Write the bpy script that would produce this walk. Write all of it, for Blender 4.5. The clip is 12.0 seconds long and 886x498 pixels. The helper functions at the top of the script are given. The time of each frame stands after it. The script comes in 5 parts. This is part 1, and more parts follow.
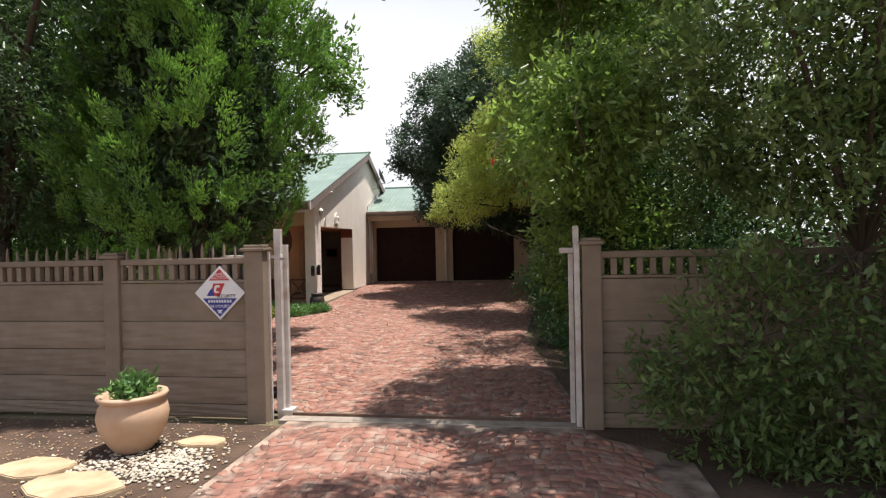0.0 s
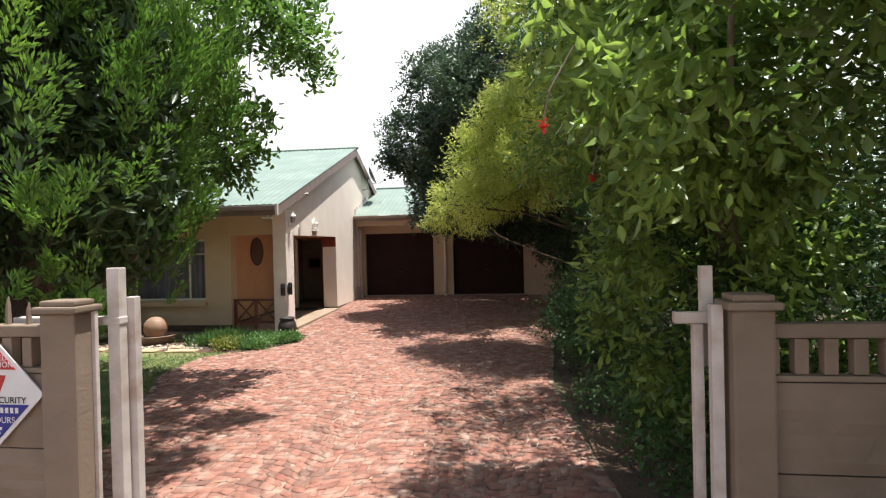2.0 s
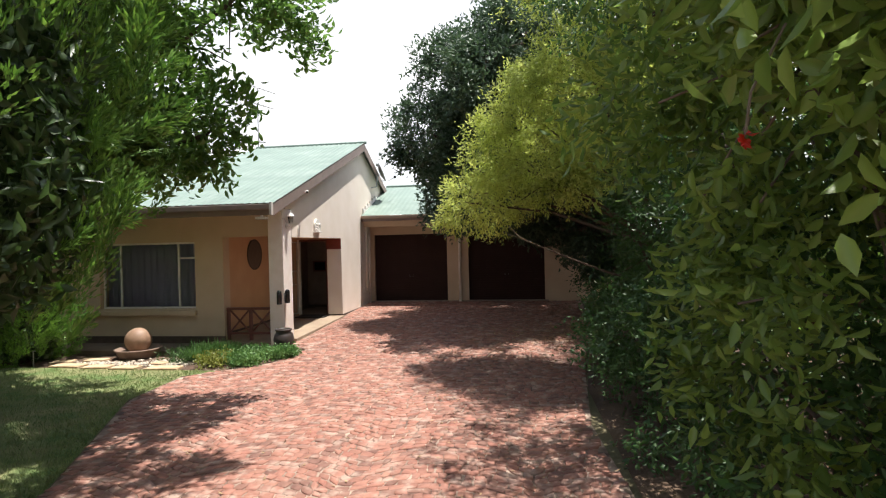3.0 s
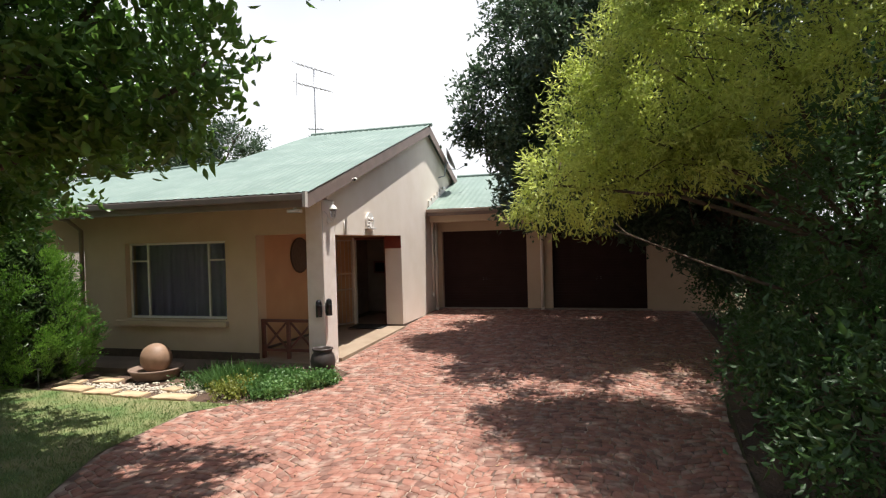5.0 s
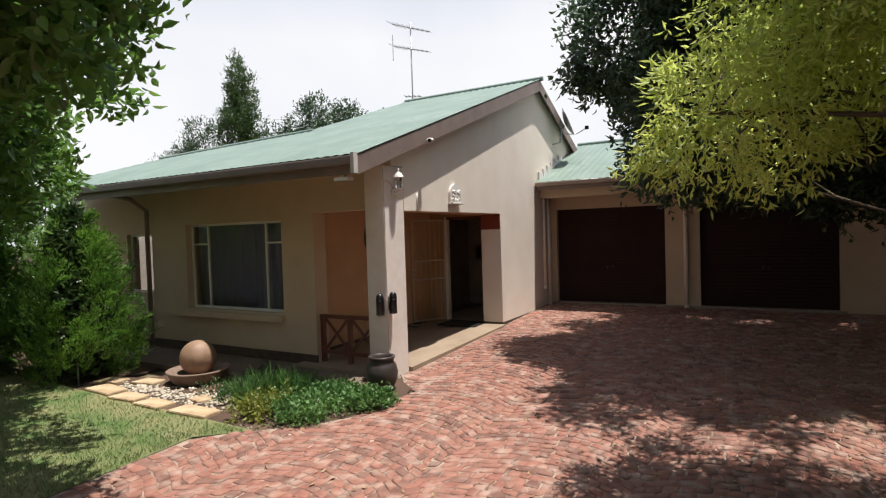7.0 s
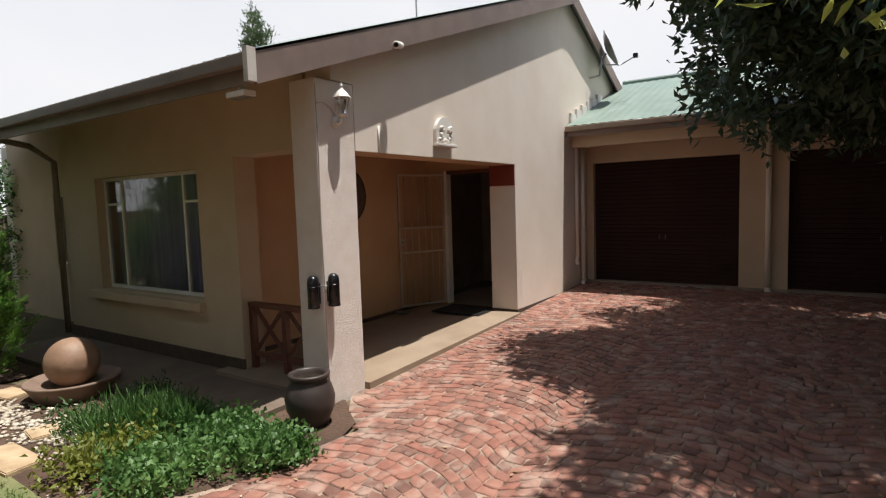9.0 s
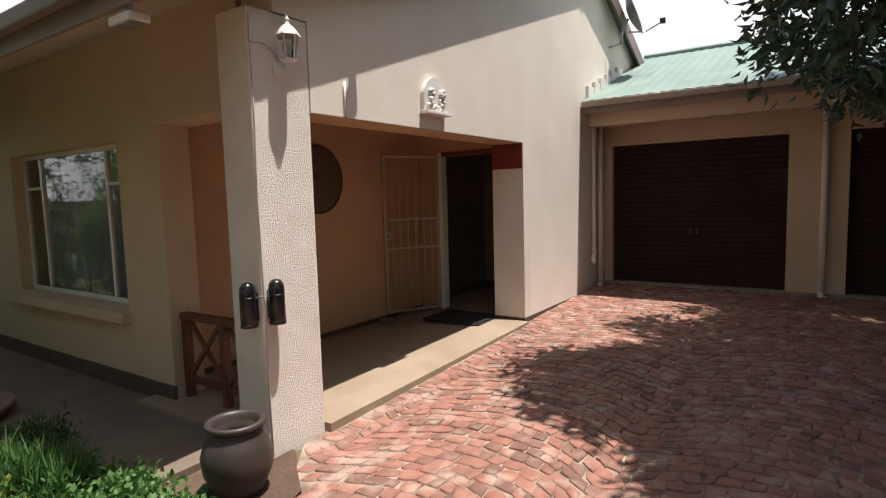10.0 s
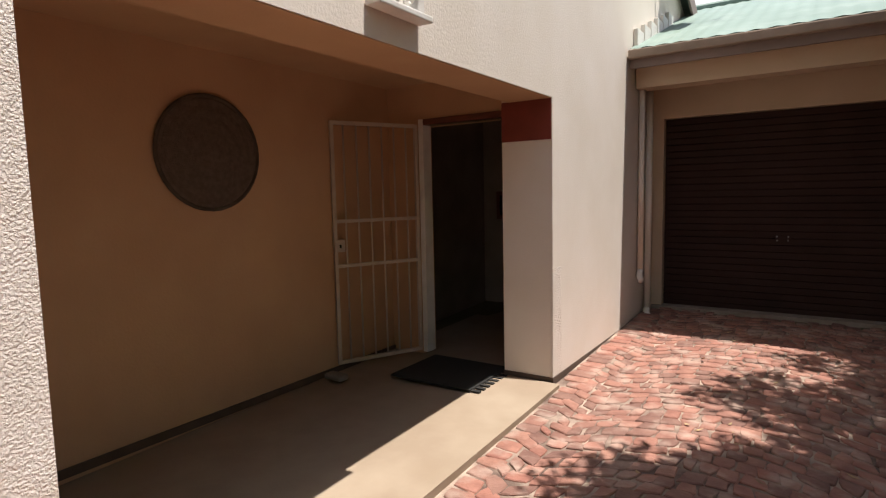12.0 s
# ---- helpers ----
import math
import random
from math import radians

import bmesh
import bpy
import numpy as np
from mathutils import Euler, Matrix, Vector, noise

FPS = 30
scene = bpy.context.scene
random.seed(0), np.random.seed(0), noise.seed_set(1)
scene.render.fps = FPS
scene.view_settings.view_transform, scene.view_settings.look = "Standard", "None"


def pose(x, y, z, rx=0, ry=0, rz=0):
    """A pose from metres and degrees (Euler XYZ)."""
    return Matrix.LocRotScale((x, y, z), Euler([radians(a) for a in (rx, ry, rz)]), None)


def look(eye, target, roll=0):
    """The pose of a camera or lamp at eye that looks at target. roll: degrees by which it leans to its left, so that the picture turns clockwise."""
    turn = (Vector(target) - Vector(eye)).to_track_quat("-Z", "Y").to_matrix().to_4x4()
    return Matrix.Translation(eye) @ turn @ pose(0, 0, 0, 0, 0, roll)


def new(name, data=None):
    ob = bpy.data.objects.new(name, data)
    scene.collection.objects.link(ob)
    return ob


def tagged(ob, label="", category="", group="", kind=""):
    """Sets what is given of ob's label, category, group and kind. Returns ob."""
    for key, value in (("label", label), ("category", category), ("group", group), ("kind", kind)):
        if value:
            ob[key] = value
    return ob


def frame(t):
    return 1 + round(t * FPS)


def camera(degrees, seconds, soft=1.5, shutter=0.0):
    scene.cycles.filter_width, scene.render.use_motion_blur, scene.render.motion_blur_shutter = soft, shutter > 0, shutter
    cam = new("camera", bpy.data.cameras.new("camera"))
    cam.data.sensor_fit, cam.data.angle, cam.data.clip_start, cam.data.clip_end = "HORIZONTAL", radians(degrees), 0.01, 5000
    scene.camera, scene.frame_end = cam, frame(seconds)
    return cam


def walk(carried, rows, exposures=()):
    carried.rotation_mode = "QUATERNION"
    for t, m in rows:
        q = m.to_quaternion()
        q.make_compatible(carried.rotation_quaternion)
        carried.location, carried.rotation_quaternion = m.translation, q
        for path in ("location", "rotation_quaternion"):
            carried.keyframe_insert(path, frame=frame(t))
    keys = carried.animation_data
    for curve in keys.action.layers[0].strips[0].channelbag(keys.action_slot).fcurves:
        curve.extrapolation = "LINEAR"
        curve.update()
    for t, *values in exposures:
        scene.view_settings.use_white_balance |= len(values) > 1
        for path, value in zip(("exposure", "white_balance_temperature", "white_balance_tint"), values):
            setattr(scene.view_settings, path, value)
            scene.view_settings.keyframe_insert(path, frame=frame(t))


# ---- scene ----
cam = camera(76.6, 12.0, soft=1.2)
METRES, EYE, TILT, LEAN, TURN = 15.5, 1.72, 0.0, 0.0, 8.3
ROWS = [
    (0.0, 0.0, 0.0, 0.0, -0.01, -0.57, 1.19),
    (0.5, 0.0028, 0.0451, 0.0011, -0.0, -0.5, 1.24),
    (1.0, 0.0025, 0.0895, 0.007, 0.02, -0.5, 1.29),
    (1.5, 0.0043, 0.1327, 0.0118, 0.07, -0.49, 1.24),
    (2.0, 0.004, 0.1777, 0.0172, 0.06, -0.52, 1.33),
    (2.5, 0.0054, 0.2222, 0.0202, 0.35, -0.56, 1.28),
    (3.0, 0.0049, 0.2642, 0.0214, 1.57, -0.52, 1.36),
    (5.0, 0.0019, 0.4238, 0.0235, 9.66, -0.67, 1.55),
    (5.5, 0.0, 0.4647, 0.023, 12.45, -0.7, 1.58),
    (6.0, 0.0, 0.5026, 0.0213, 15.64, -0.79, 1.69),
    (6.5, 0.0009, 0.54, 0.0181, 19.58, -0.98, 1.77),
    (7.0, 0.0029, 0.581, 0.0154, 23.07, -1.73, 1.81),
    (9.0, -0.0264, 0.7503, 0.0039, 27.04, -4.79, 1.8),
    (9.5, -0.0419, 0.7909, 0.0016, 27.3, -5.08, 1.67),
    (10.0, -0.0586, 0.8295, -0.002, 27.35, -5.41, 1.55),
    (10.5, -0.0735, 0.867, -0.0046, 27.26, -5.56, 1.39),
    (11.0, -0.0899, 0.9032, -0.0051, 27.21, -5.57, 1.29),
    (11.5, -0.1063, 0.9382, -0.006, 27.07, -5.58, 1.21),
    (12.0, -0.1251, 0.9732, -0.0069, 26.87, -5.68, 1.24),
]
walk(cam, [(t, pose(0, 0, EYE, TILT, LEAN, TURN) @ pose(METRES * x, METRES * y, METRES * z, 90 + pitch, roll, yaw)) for t, x, y, z, yaw, pitch, roll in ROWS],
     exposures=[(0.0, 0.64), (1.0, 0.82), (2.0, 0.92), (3.2, 0.92), (5.0, 0.74), (7.0, 0.46), (9.0, 0.38), (10.5, 0.8), (12.0, 0.78)])

# ---- world and sun ----
SUN_DIR = Vector((0.205, 0.06, 0.95)).normalized()      # towards the sun
world = bpy.data.worlds.new("sky")
scene.world = world
world.use_nodes = True
wn = world.node_tree.nodes
sky = wn.new("ShaderNodeTexSky")
sky.sky_type = "NISHITA"
sky.sun_disc = False
sky.sun_elevation = math.asin(SUN_DIR.z)
sky.sun_rotation = math.atan2(SUN_DIR.x, SUN_DIR.y)
sky.air_density, sky.dust_density, sky.ozone_density = 1.0, 1.5, 1.0
wn["Background"].inputs["Strength"].default_value = 0.115
wl = world.node_tree.links
cloud_tc, cloud, cloud_mix, cloud_r = wn.new("ShaderNodeTexCoord"), wn.new("ShaderNodeTexNoise"), wn.new("ShaderNodeMix"), wn.new("ShaderNodeMapRange")
cloud.inputs["Scale"].default_value, cloud.inputs["Detail"].default_value = 2.2, 5.0
cloud_r.inputs[1].default_value, cloud_r.inputs[2].default_value, cloud_r.inputs[3].default_value, cloud_r.inputs[4].default_value = 0.3, 0.6, 0.8, 1.0
wl.new(cloud_tc.outputs["Generated"], cloud.inputs["Vector"])
wl.new(cloud.outputs["Fac"], cloud_r.inputs[0])
cloud_xyz, cloud_low, cloud_mul = wn.new("ShaderNodeSeparateXYZ"), wn.new("ShaderNodeMapRange"), wn.new("ShaderNodeMath")
cloud_mul.operation = "MULTIPLY"
cloud_low.inputs[1].default_value, cloud_low.inputs[2].default_value, cloud_low.inputs[3].default_value, cloud_low.inputs[4].default_value = 0.32, 0.62, 1.0, 0.12
wl.new(cloud_tc.outputs["Generated"], cloud_xyz.inputs[0])
wl.new(cloud_xyz.outputs["Z"], cloud_low.inputs[0])
wl.new(cloud_r.outputs[0], cloud_mul.inputs[0])
wl.new(cloud_low.outputs[0], cloud_mul.inputs[1])
wl.new(cloud_mul.outputs[0], cloud_mix.inputs[0])
cloud_mix.data_type = "RGBA"
wl.new(sky.outputs[0], cloud_mix.inputs[6])
cloud_mix.inputs[7].default_value = (6.2, 6.2, 6.35, 1)      # thin bright cloud, in the sky's own units
wl.new(cloud_mix.outputs[2], wn["Background"].inputs["Color"])
sun = new("sun", bpy.data.lights.new("sun", "SUN"))
sun.data.energy, sun.data.angle, sun.data.color = 5.0, radians(0.55), (1.0, 0.965, 0.915)
sun.matrix_world = look(SUN_DIR * 60, (0, 0, 0))


# ---- material helpers ----
def mat(name, col, col2=None, rough=0.85, scale=6.0, detail=6.0, bump=0.0, bscale=None, metal=0.0, spots=None, spot_scale=1.2,
        spot_amount=0.5, rand=0.0, island=0.0, spec=0.5, bdist=0.01, stretch=(1, 1, 1)):
    m = bpy.data.materials.new(name)
    m.use_nodes = True
    nt = m.node_tree
    N, L = nt.nodes, nt.links
    p = N["Principled BSDF"]
    p.inputs["Roughness"].default_value, p.inputs["Metallic"].default_value = rough, metal
    p.inputs["Specular IOR Level"].default_value = spec
    tc = N.new("ShaderNodeTexCoord")
    mp = N.new("ShaderNodeMapping")
    mp.inputs["Scale"].default_value = stretch
    L.new(tc.outputs["Object"], mp.inputs["Vector"])
    n1 = N.new("ShaderNodeTexNoise")
    n1.inputs["Scale"].default_value, n1.inputs["Detail"].default_value = scale, detail
    L.new(mp.outputs[0], n1.inputs["Vector"])
    mix = N.new("ShaderNodeMix")
    mix.data_type = "RGBA"
    mix.inputs[6].default_value = (*col, 1)
    mix.inputs[7].default_value = (*(col2 or [c * 0.75 for c in col]), 1)
    ramp = N.new("ShaderNodeMapRange")
    ramp.inputs[1].default_value, ramp.inputs[2].default_value = 0.35, 0.65
    L.new(n1.outputs["Fac"], ramp.inputs[0])
    L.new(ramp.outputs[0], mix.inputs[0])
    out = mix.outputs[2]
    if spots:
        n2 = N.new("ShaderNodeTexNoise")
        n2.inputs["Scale"].default_value, n2.inputs["Detail"].default_value = spot_scale, 4.0
        L.new(mp.outputs[0], n2.inputs["Vector"])
        r2 = N.new("ShaderNodeMapRange")
        r2.inputs[1].default_value, r2.inputs[2].default_value, r2.inputs[4].default_value = 0.5, 0.72, spot_amount
        L.new(n2.outputs["Fac"], r2.inputs[0])
        mx = N.new("ShaderNodeMix")
        mx.data_type = "RGBA"
        L.new(out, mx.inputs[6])
        mx.inputs[7].default_value = (*spots, 1)
        L.new(r2.outputs[0], mx.inputs[0])
        out = mx.outputs[2]
    if rand or island:
        if rand:
            src = N.new("ShaderNodeObjectInfo").outputs["Random"]
        else:
            src = N.new("ShaderNodeNewGeometry").outputs["Random Per Island"]
        amt = rand or island
        mr = N.new("ShaderNodeMapRange")
        mr.inputs[3].default_value, mr.inputs[4].default_value = 1 - amt, 1 + amt
        L.new(src, mr.inputs[0])
        hs = N.new("ShaderNodeHueSaturation")
        L.new(mr.outputs[0], hs.inputs["Value"])
        L.new(out, hs.inputs["Color"])
        out = hs.outputs[0]
    L.new(out, p.inputs["Base Color"])
    if bump:
        nb = N.new("ShaderNodeTexNoise")
        nb.inputs["Scale"].default_value, nb.inputs["Detail"].default_value = bscale or scale * 4, 5.0
        L.new(tc.outputs["Object"], nb.inputs["Vector"])
        b = N.new("ShaderNodeBump")
        b.inputs["Strength"].default_value, b.inputs["Distance"].default_value = bump, bdist
        L.new(nb.outputs["Fac"], b.inputs["Height"])
        L.new(b.outputs[0], p.inputs["Normal"])
    return m


def leaf_mat(name, col, col2, trans=0.35, rough=0.5):
    m = bpy.data.materials.new(name)
    m.use_nodes = True
    nt = m.node_tree
    N, L = nt.nodes, nt.links
    p = N["Principled BSDF"]
    p.inputs["Roughness"].default_value = rough
    g = N.new("ShaderNodeNewGeometry")
    tc = N.new("ShaderNodeTexCoord")
    nz = N.new("ShaderNodeTexNoise")
    nz.inputs["Scale"].default_value = 1.1
    L.new(tc.outputs["Object"], nz.inputs["Vector"])
    add = N.new("ShaderNodeMath")
    add.operation = "MULTIPLY_ADD"
    L.new(g.outputs["Random Per Island"], add.inputs[0])
    add.inputs[1].default_value = 0.6
    ms = N.new("ShaderNodeMapRange")
    ms.inputs[1].default_value, ms.inputs[2].default_value, ms.inputs[4].default_value = 0.35, 0.65, 0.4
    L.new(nz.outputs["Fac"], ms.inputs[0])
    L.new(ms.outputs[0], add.inputs[2])
    mix = N.new("ShaderNodeMix")
    mix.data_type = "RGBA"
    mix.inputs[6].default_value, mix.inputs[7].default_value = (*col, 1), (*col2, 1)
    L.new(add.outputs[0], mix.inputs[0])
    L.new(mix.outputs[2], p.inputs["Base Color"])
    tr = N.new("ShaderNodeBsdfTranslucent")
    hs = N.new("ShaderNodeHueSaturation")
    hs.inputs["Saturation"].default_value, hs.inputs["Value"].default_value = 1.05, 1.4
    L.new(mix.outputs[2], hs.inputs["Color"])
    L.new(hs.outputs[0], tr.inputs["Color"])
    sh = N.new("ShaderNodeMixShader")
    sh.inputs[0].default_value = trans
    L.new(p.outputs[0], sh.inputs[1])
    L.new(tr.outputs[0], sh.inputs[2])
    L.new(sh.outputs[0], N["Material Output"].inputs["Surface"])
    return m


M_WALL = mat("cream_plaster", (0.77, 0.68, 0.595), (0.73, 0.635, 0.54), 0.9, 2.0, bump=0.35, bscale=70, bdist=0.006, spots=(0.60, 0.51, 0.41), spot_scale=0.8, spot_amount=0.25)
# Warm cream paint, darkened so the walls' shade is in the colour.
M_FRONT_SHADED = mat("shaded_warm_cream_plaster", (0.55, 0.415, 0.29), (0.505, 0.375, 0.255), 0.9, 2.0, bump=0.3, bscale=70, bdist=0.006, spots=(0.52, 0.40, 0.29), spot_scale=0.8, spot_amount=0.3)
M_ROUGH = mat("rough_cast_plaster", (0.82, 0.73, 0.66), (0.77, 0.67, 0.59), 0.95, 6.0, bump=1.0, bscale=140, bdist=0.013)
M_ROUGH_LOW = mat("rough_cast_corner", (0.77, 0.68, 0.595), (0.73, 0.635, 0.54), 0.95, 5.0, bump=0.9, bscale=150, bdist=0.012)
M_GATE = mat("cream_gate_paint", (0.50, 0.42, 0.34), (0.43, 0.35, 0.28), 0.5, 7.0)
# Porch plaster: warm bounced light is put into its peach colour.
M_PORCH_BOUNCE = mat("bounce_tinted_plaster", (0.54, 0.335, 0.19), (0.49, 0.295, 0.165), 0.9, 2.0, bump=0.3, bscale=60, bdist=0.006)
M_SOFFIT = mat("soffit_board", (0.55, 0.47, 0.38), (0.50, 0.42, 0.33), 0.8, 3.0)
M_PLINTH = mat("plinth_paint", (0.105, 0.066, 0.046), (0.075, 0.048, 0.034), 0.8, 8.0, bump=0.2)
M_RED = mat("red_paint", (0.22, 0.038, 0.022), (0.17, 0.03, 0.018), 0.6, 4.0)
M_ROOF = mat("green_roof_paint", (0.18, 0.24, 0.20), (0.15, 0.205, 0.17), 0.6, 1.3, spots=(0.25, 0.30, 0.26), spot_scale=2.2, spot_amount=0.5, bump=0.1, bscale=30)
M_FASCIA = mat("fascia_paint", (0.23, 0.17, 0.145), (0.19, 0.14, 0.12), 0.6, 4.0, bump=0.1)
M_FASCIA_END = mat("fascia_end_paint", (0.62, 0.57, 0.52), None, 0.6, 5.0)
M_GARAGE = mat("garage_door_paint", (0.042, 0.022, 0.018), (0.032, 0.017, 0.014), 0.85, 3.0, bump=0.15, spec=0.15)
M_WOOD = mat("dark_red_wood", (0.16, 0.045, 0.025), (0.10, 0.03, 0.018), 0.5, 5.0, stretch=(1, 1, 8), bump=0.2)
M_WHITE = mat("white_paint", (0.75, 0.71, 0.66), (0.66, 0.61, 0.56), 0.55, 6.0, bump=0.1)
M_STEELW = mat("weathered_white_steel", (0.60, 0.54, 0.50), (0.48, 0.42, 0.38), 0.55, 9.0, spots=(0.30, 0.17, 0.10), spot_scale=7.0, spot_amount=0.5, bump=0.15)
M_BLACK = mat("black_plastic", (0.008, 0.007, 0.008), (0.012, 0.011, 0.011), 0.22, 9.0)
M_METAL = mat("grey_metal", (0.42, 0.42, 0.42), (0.3, 0.3, 0.3), 0.4, 9.0, metal=0.8)
M_SLAB = mat("porch_screed", (0.31, 0.235, 0.165), (0.26, 0.19, 0.13), 0.75, 3.0, bump=0.15, bscale=20, spots=(0.25, 0.18, 0.12), spot_scale=2.5, spot_amount=0.6)
M_CONC = mat("precast_concrete", (0.235, 0.175, 0.13), (0.19, 0.14, 0.10), 0.92, 4.0, bump=0.35, bscale=35, spots=(0.16, 0.12, 0.09), spot_scale=1.4, spot_amount=0.5, stretch=(1, 1, 1.3), rand=0.07)
M_CONCRETE = mat("concrete_strip", (0.33, 0.27, 0.22), (0.24, 0.19, 0.15), 0.9, 9.0, bump=0.4, bscale=60)
M_SOIL = mat("red_soil", (0.095, 0.055, 0.035), (0.06, 0.036, 0.024), 1.0, 3.0, bump=0.8, bscale=28, bdist=0.03, spots=(0.23, 0.15, 0.09), spot_scale=0.9)
M_GROUND = mat("dry_ground", (0.16, 0.12, 0.07), (0.10, 0.09, 0.045), 1.0, 0.8, bump=0.6, bscale=20, bdist=0.03, spots=(0.11, 0.13, 0.05), spot_scale=0.15)
M_LAWN = mat("lawn_turf", (0.20, 0.20, 0.085), (0.09, 0.15, 0.04), 1.0, 2.6, bump=0.8, bscale=60, bdist=0.03, spots=(0.38, 0.30, 0.17), spot_scale=0.5, spot_amount=0.9)
M_MORTAR = mat("paving_joint_sand", (0.38, 0.28, 0.215), (0.10, 0.06, 0.045), 1.0, 4.0, bump=0.5, bscale=90)
M_SANDST = mat("sandstone_slab", (0.50, 0.38, 0.24), (0.40, 0.28, 0.165), 0.9, 6.0, bump=0.5, bscale=30, spots=(0.22, 0.15, 0.09), spot_scale=3.0)
M_PEBBLE = mat("pale_pebbles", (0.52, 0.46, 0.37), (0.40, 0.33, 0.25), 0.7, 5.0, island=0.3)
M_TERRA = mat("terracotta_glaze", (0.50, 0.33, 0.22), (0.44, 0.28, 0.18), 0.6, 5.0, bump=0.15, spots=(0.40, 0.24, 0.15), spot_scale=5.0)
M_URN = mat("dark_glazed_clay", (0.035, 0.026, 0.024), (0.05, 0.036, 0.03), 0.45, 6.0, bump=0.1)
M_BALL = mat("brown_stone_ball", (0.30, 0.18, 0.115), (0.22, 0.13, 0.08), 0.6, 7.0, bump=0.3, spots=(0.36, 0.25, 0.17), spot_scale=4.0)
M_BOWL = mat("brown_stone_bowl", (0.22, 0.15, 0.11), (0.17, 0.11, 0.08), 0.8, 8.0, bump=0.35)
M_BARK = mat("bark", (0.10, 0.07, 0.05), (0.06, 0.042, 0.03), 0.95, 8.0, bump=0.8, bscale=30, bdist=0.02, stretch=(1, 1, 0.3))
M_TWIG = mat("pale_twig", (0.20, 0.16, 0.12), (0.14, 0.11, 0.08), 0.9, 8.0)
# Interior dimness is put into this wall colour, well below the outside plaster.
M_DARKROOM = mat("dimmed_room_paint", (0.30, 0.24, 0.19), None, 0.9, 3.0)
M_CURTAIN = mat("blue_grey_curtain", (0.42, 0.39, 0.56), (0.36, 0.33, 0.49), 0.9, 4.0, stretch=(6, 6, 0.4))
M_MAT = mat("black_mat", (0.02, 0.018, 0.016), None, 1.0, 30.0, bump=0.5)
M_LITTER = mat("dry_leaf_litter", (0.36, 0.25, 0.13), (0.25, 0.15, 0.08), 0.9, 5.0, island=0.35)
M_SIGN_W = mat("sign_white", (0.72, 0.70, 0.70), (0.66, 0.64, 0.64), 0.4, 8.0)
M_SIGN_R = mat("sign_red", (0.50, 0.03, 0.035), (0.43, 0.03, 0.03), 0.4, 8.0)
M_SIGN_B = mat("sign_blue", (0.025, 0.03, 0.24), (0.02, 0.025, 0.2), 0.4, 8.0)

glass = bpy.data.materials.new("window_glass")
glass.use_nodes = True
gn = glass.node_tree.nodes
gp = gn["Principled BSDF"]
gp.inputs["Roughness"].default_value, gp.inputs["Transmission Weight"].default_value, gp.inputs["IOR"].default_value = 0.02, 1.0, 1.45
M_GLASS = glass

L_THUJA = leaf_mat("thuja_leaf", (0.038, 0.105, 0.02), (0.21, 0.37, 0.063), 0.32)
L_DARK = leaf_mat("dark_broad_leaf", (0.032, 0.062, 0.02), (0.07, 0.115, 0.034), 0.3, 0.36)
L_GLOSSY = leaf_mat("glossy_broad_leaf", (0.055, 0.12, 0.028), (0.16, 0.27, 0.06), 0.5, 0.34)
L_YELLOW = leaf_mat("yellow_green_leaf", (0.23, 0.29, 0.06), (0.62, 0.66, 0.2), 0.52)
L_MID = leaf_mat("mid_green_leaf", (0.075, 0.14, 0.032), (0.28, 0.39, 0.09), 0.5, 0.38)
L_GATE = leaf_mat("grey_green_leaf", (0.055, 0.095, 0.03), (0.21, 0.29, 0.09), 0.42, 0.4)
L_HEDGE = leaf_mat("hedge_leaf", (0.03, 0.07, 0.02), (0.06, 0.13, 0.03), 0.3)
L_BLUE = leaf_mat("blue_green_leaf", (0.035, 0.065, 0.035), (0.075, 0.12, 0.06), 0.25, 0.42)
L_GRASS = leaf_mat("grass_blade", (0.06, 0.14, 0.03), (0.26, 0.28, 0.11), 0.3)
L_COVER = leaf_mat("ground_cover_leaf", (0.06, 0.14, 0.038), (0.16, 0.28, 0.085), 0.35)
L_LIME = leaf_mat("lime_ground_cover_leaf", (0.14, 0.17, 0.03), (0.26, 0.27, 0.06), 0.35)
L_DEAD = leaf_mat("red_bloom", (0.5, 0.03, 0.02), (0.6, 0.05, 0.03), 0.2)


# ---- mesh helpers ----
def link_bm(name, bm, material, parent=None, label="", smooth=False):
    me = bpy.data.meshes.new(name)
    bmesh.ops.recalc_face_normals(bm, faces=bm.faces)
    bm.to_mesh(me)
    bm.free()
    me.materials.append(material)
    if smooth:
        me.polygons.foreach_set("use_smooth", [True] * len(me.polygons))
    ob = new(name, me)
    if parent:
        ob.parent = parent
    if label:
        ob["label"] = label
    return ob


def part(name, bm, material, parent, label="", smooth=False):
    return link_bm(name, bm, material, parent, label, smooth)


def thing(name, m, label, category, group="", kind=""):
    e = new(name)
    e.empty_display_size = 0.1
    e.matrix_world = m
    return tagged(e, label, category, group, kind)


def boxes(*specs, bevel=0.0):
    """A bmesh of boxes (x0, x1, y0, y1, z0, z1)."""
    bm = bmesh.new()
    for x0, x1, y0, y1, z0, z1 in specs:
        r = bmesh.ops.create_cube(bm, size=1.0)
        for v in r["verts"]:
            v.co = Vector((x0 + (v.co.x + 0.5) * (x1 - x0), y0 + (v.co.y + 0.5) * (y1 - y0), z0 + (v.co.z + 0.5) * (z1 - z0)))
    if bevel:
        bmesh.ops.bevel(bm, geom=bm.edges[:], offset=bevel, segments=2, profile=0.6, affect="EDGES")
    return bm


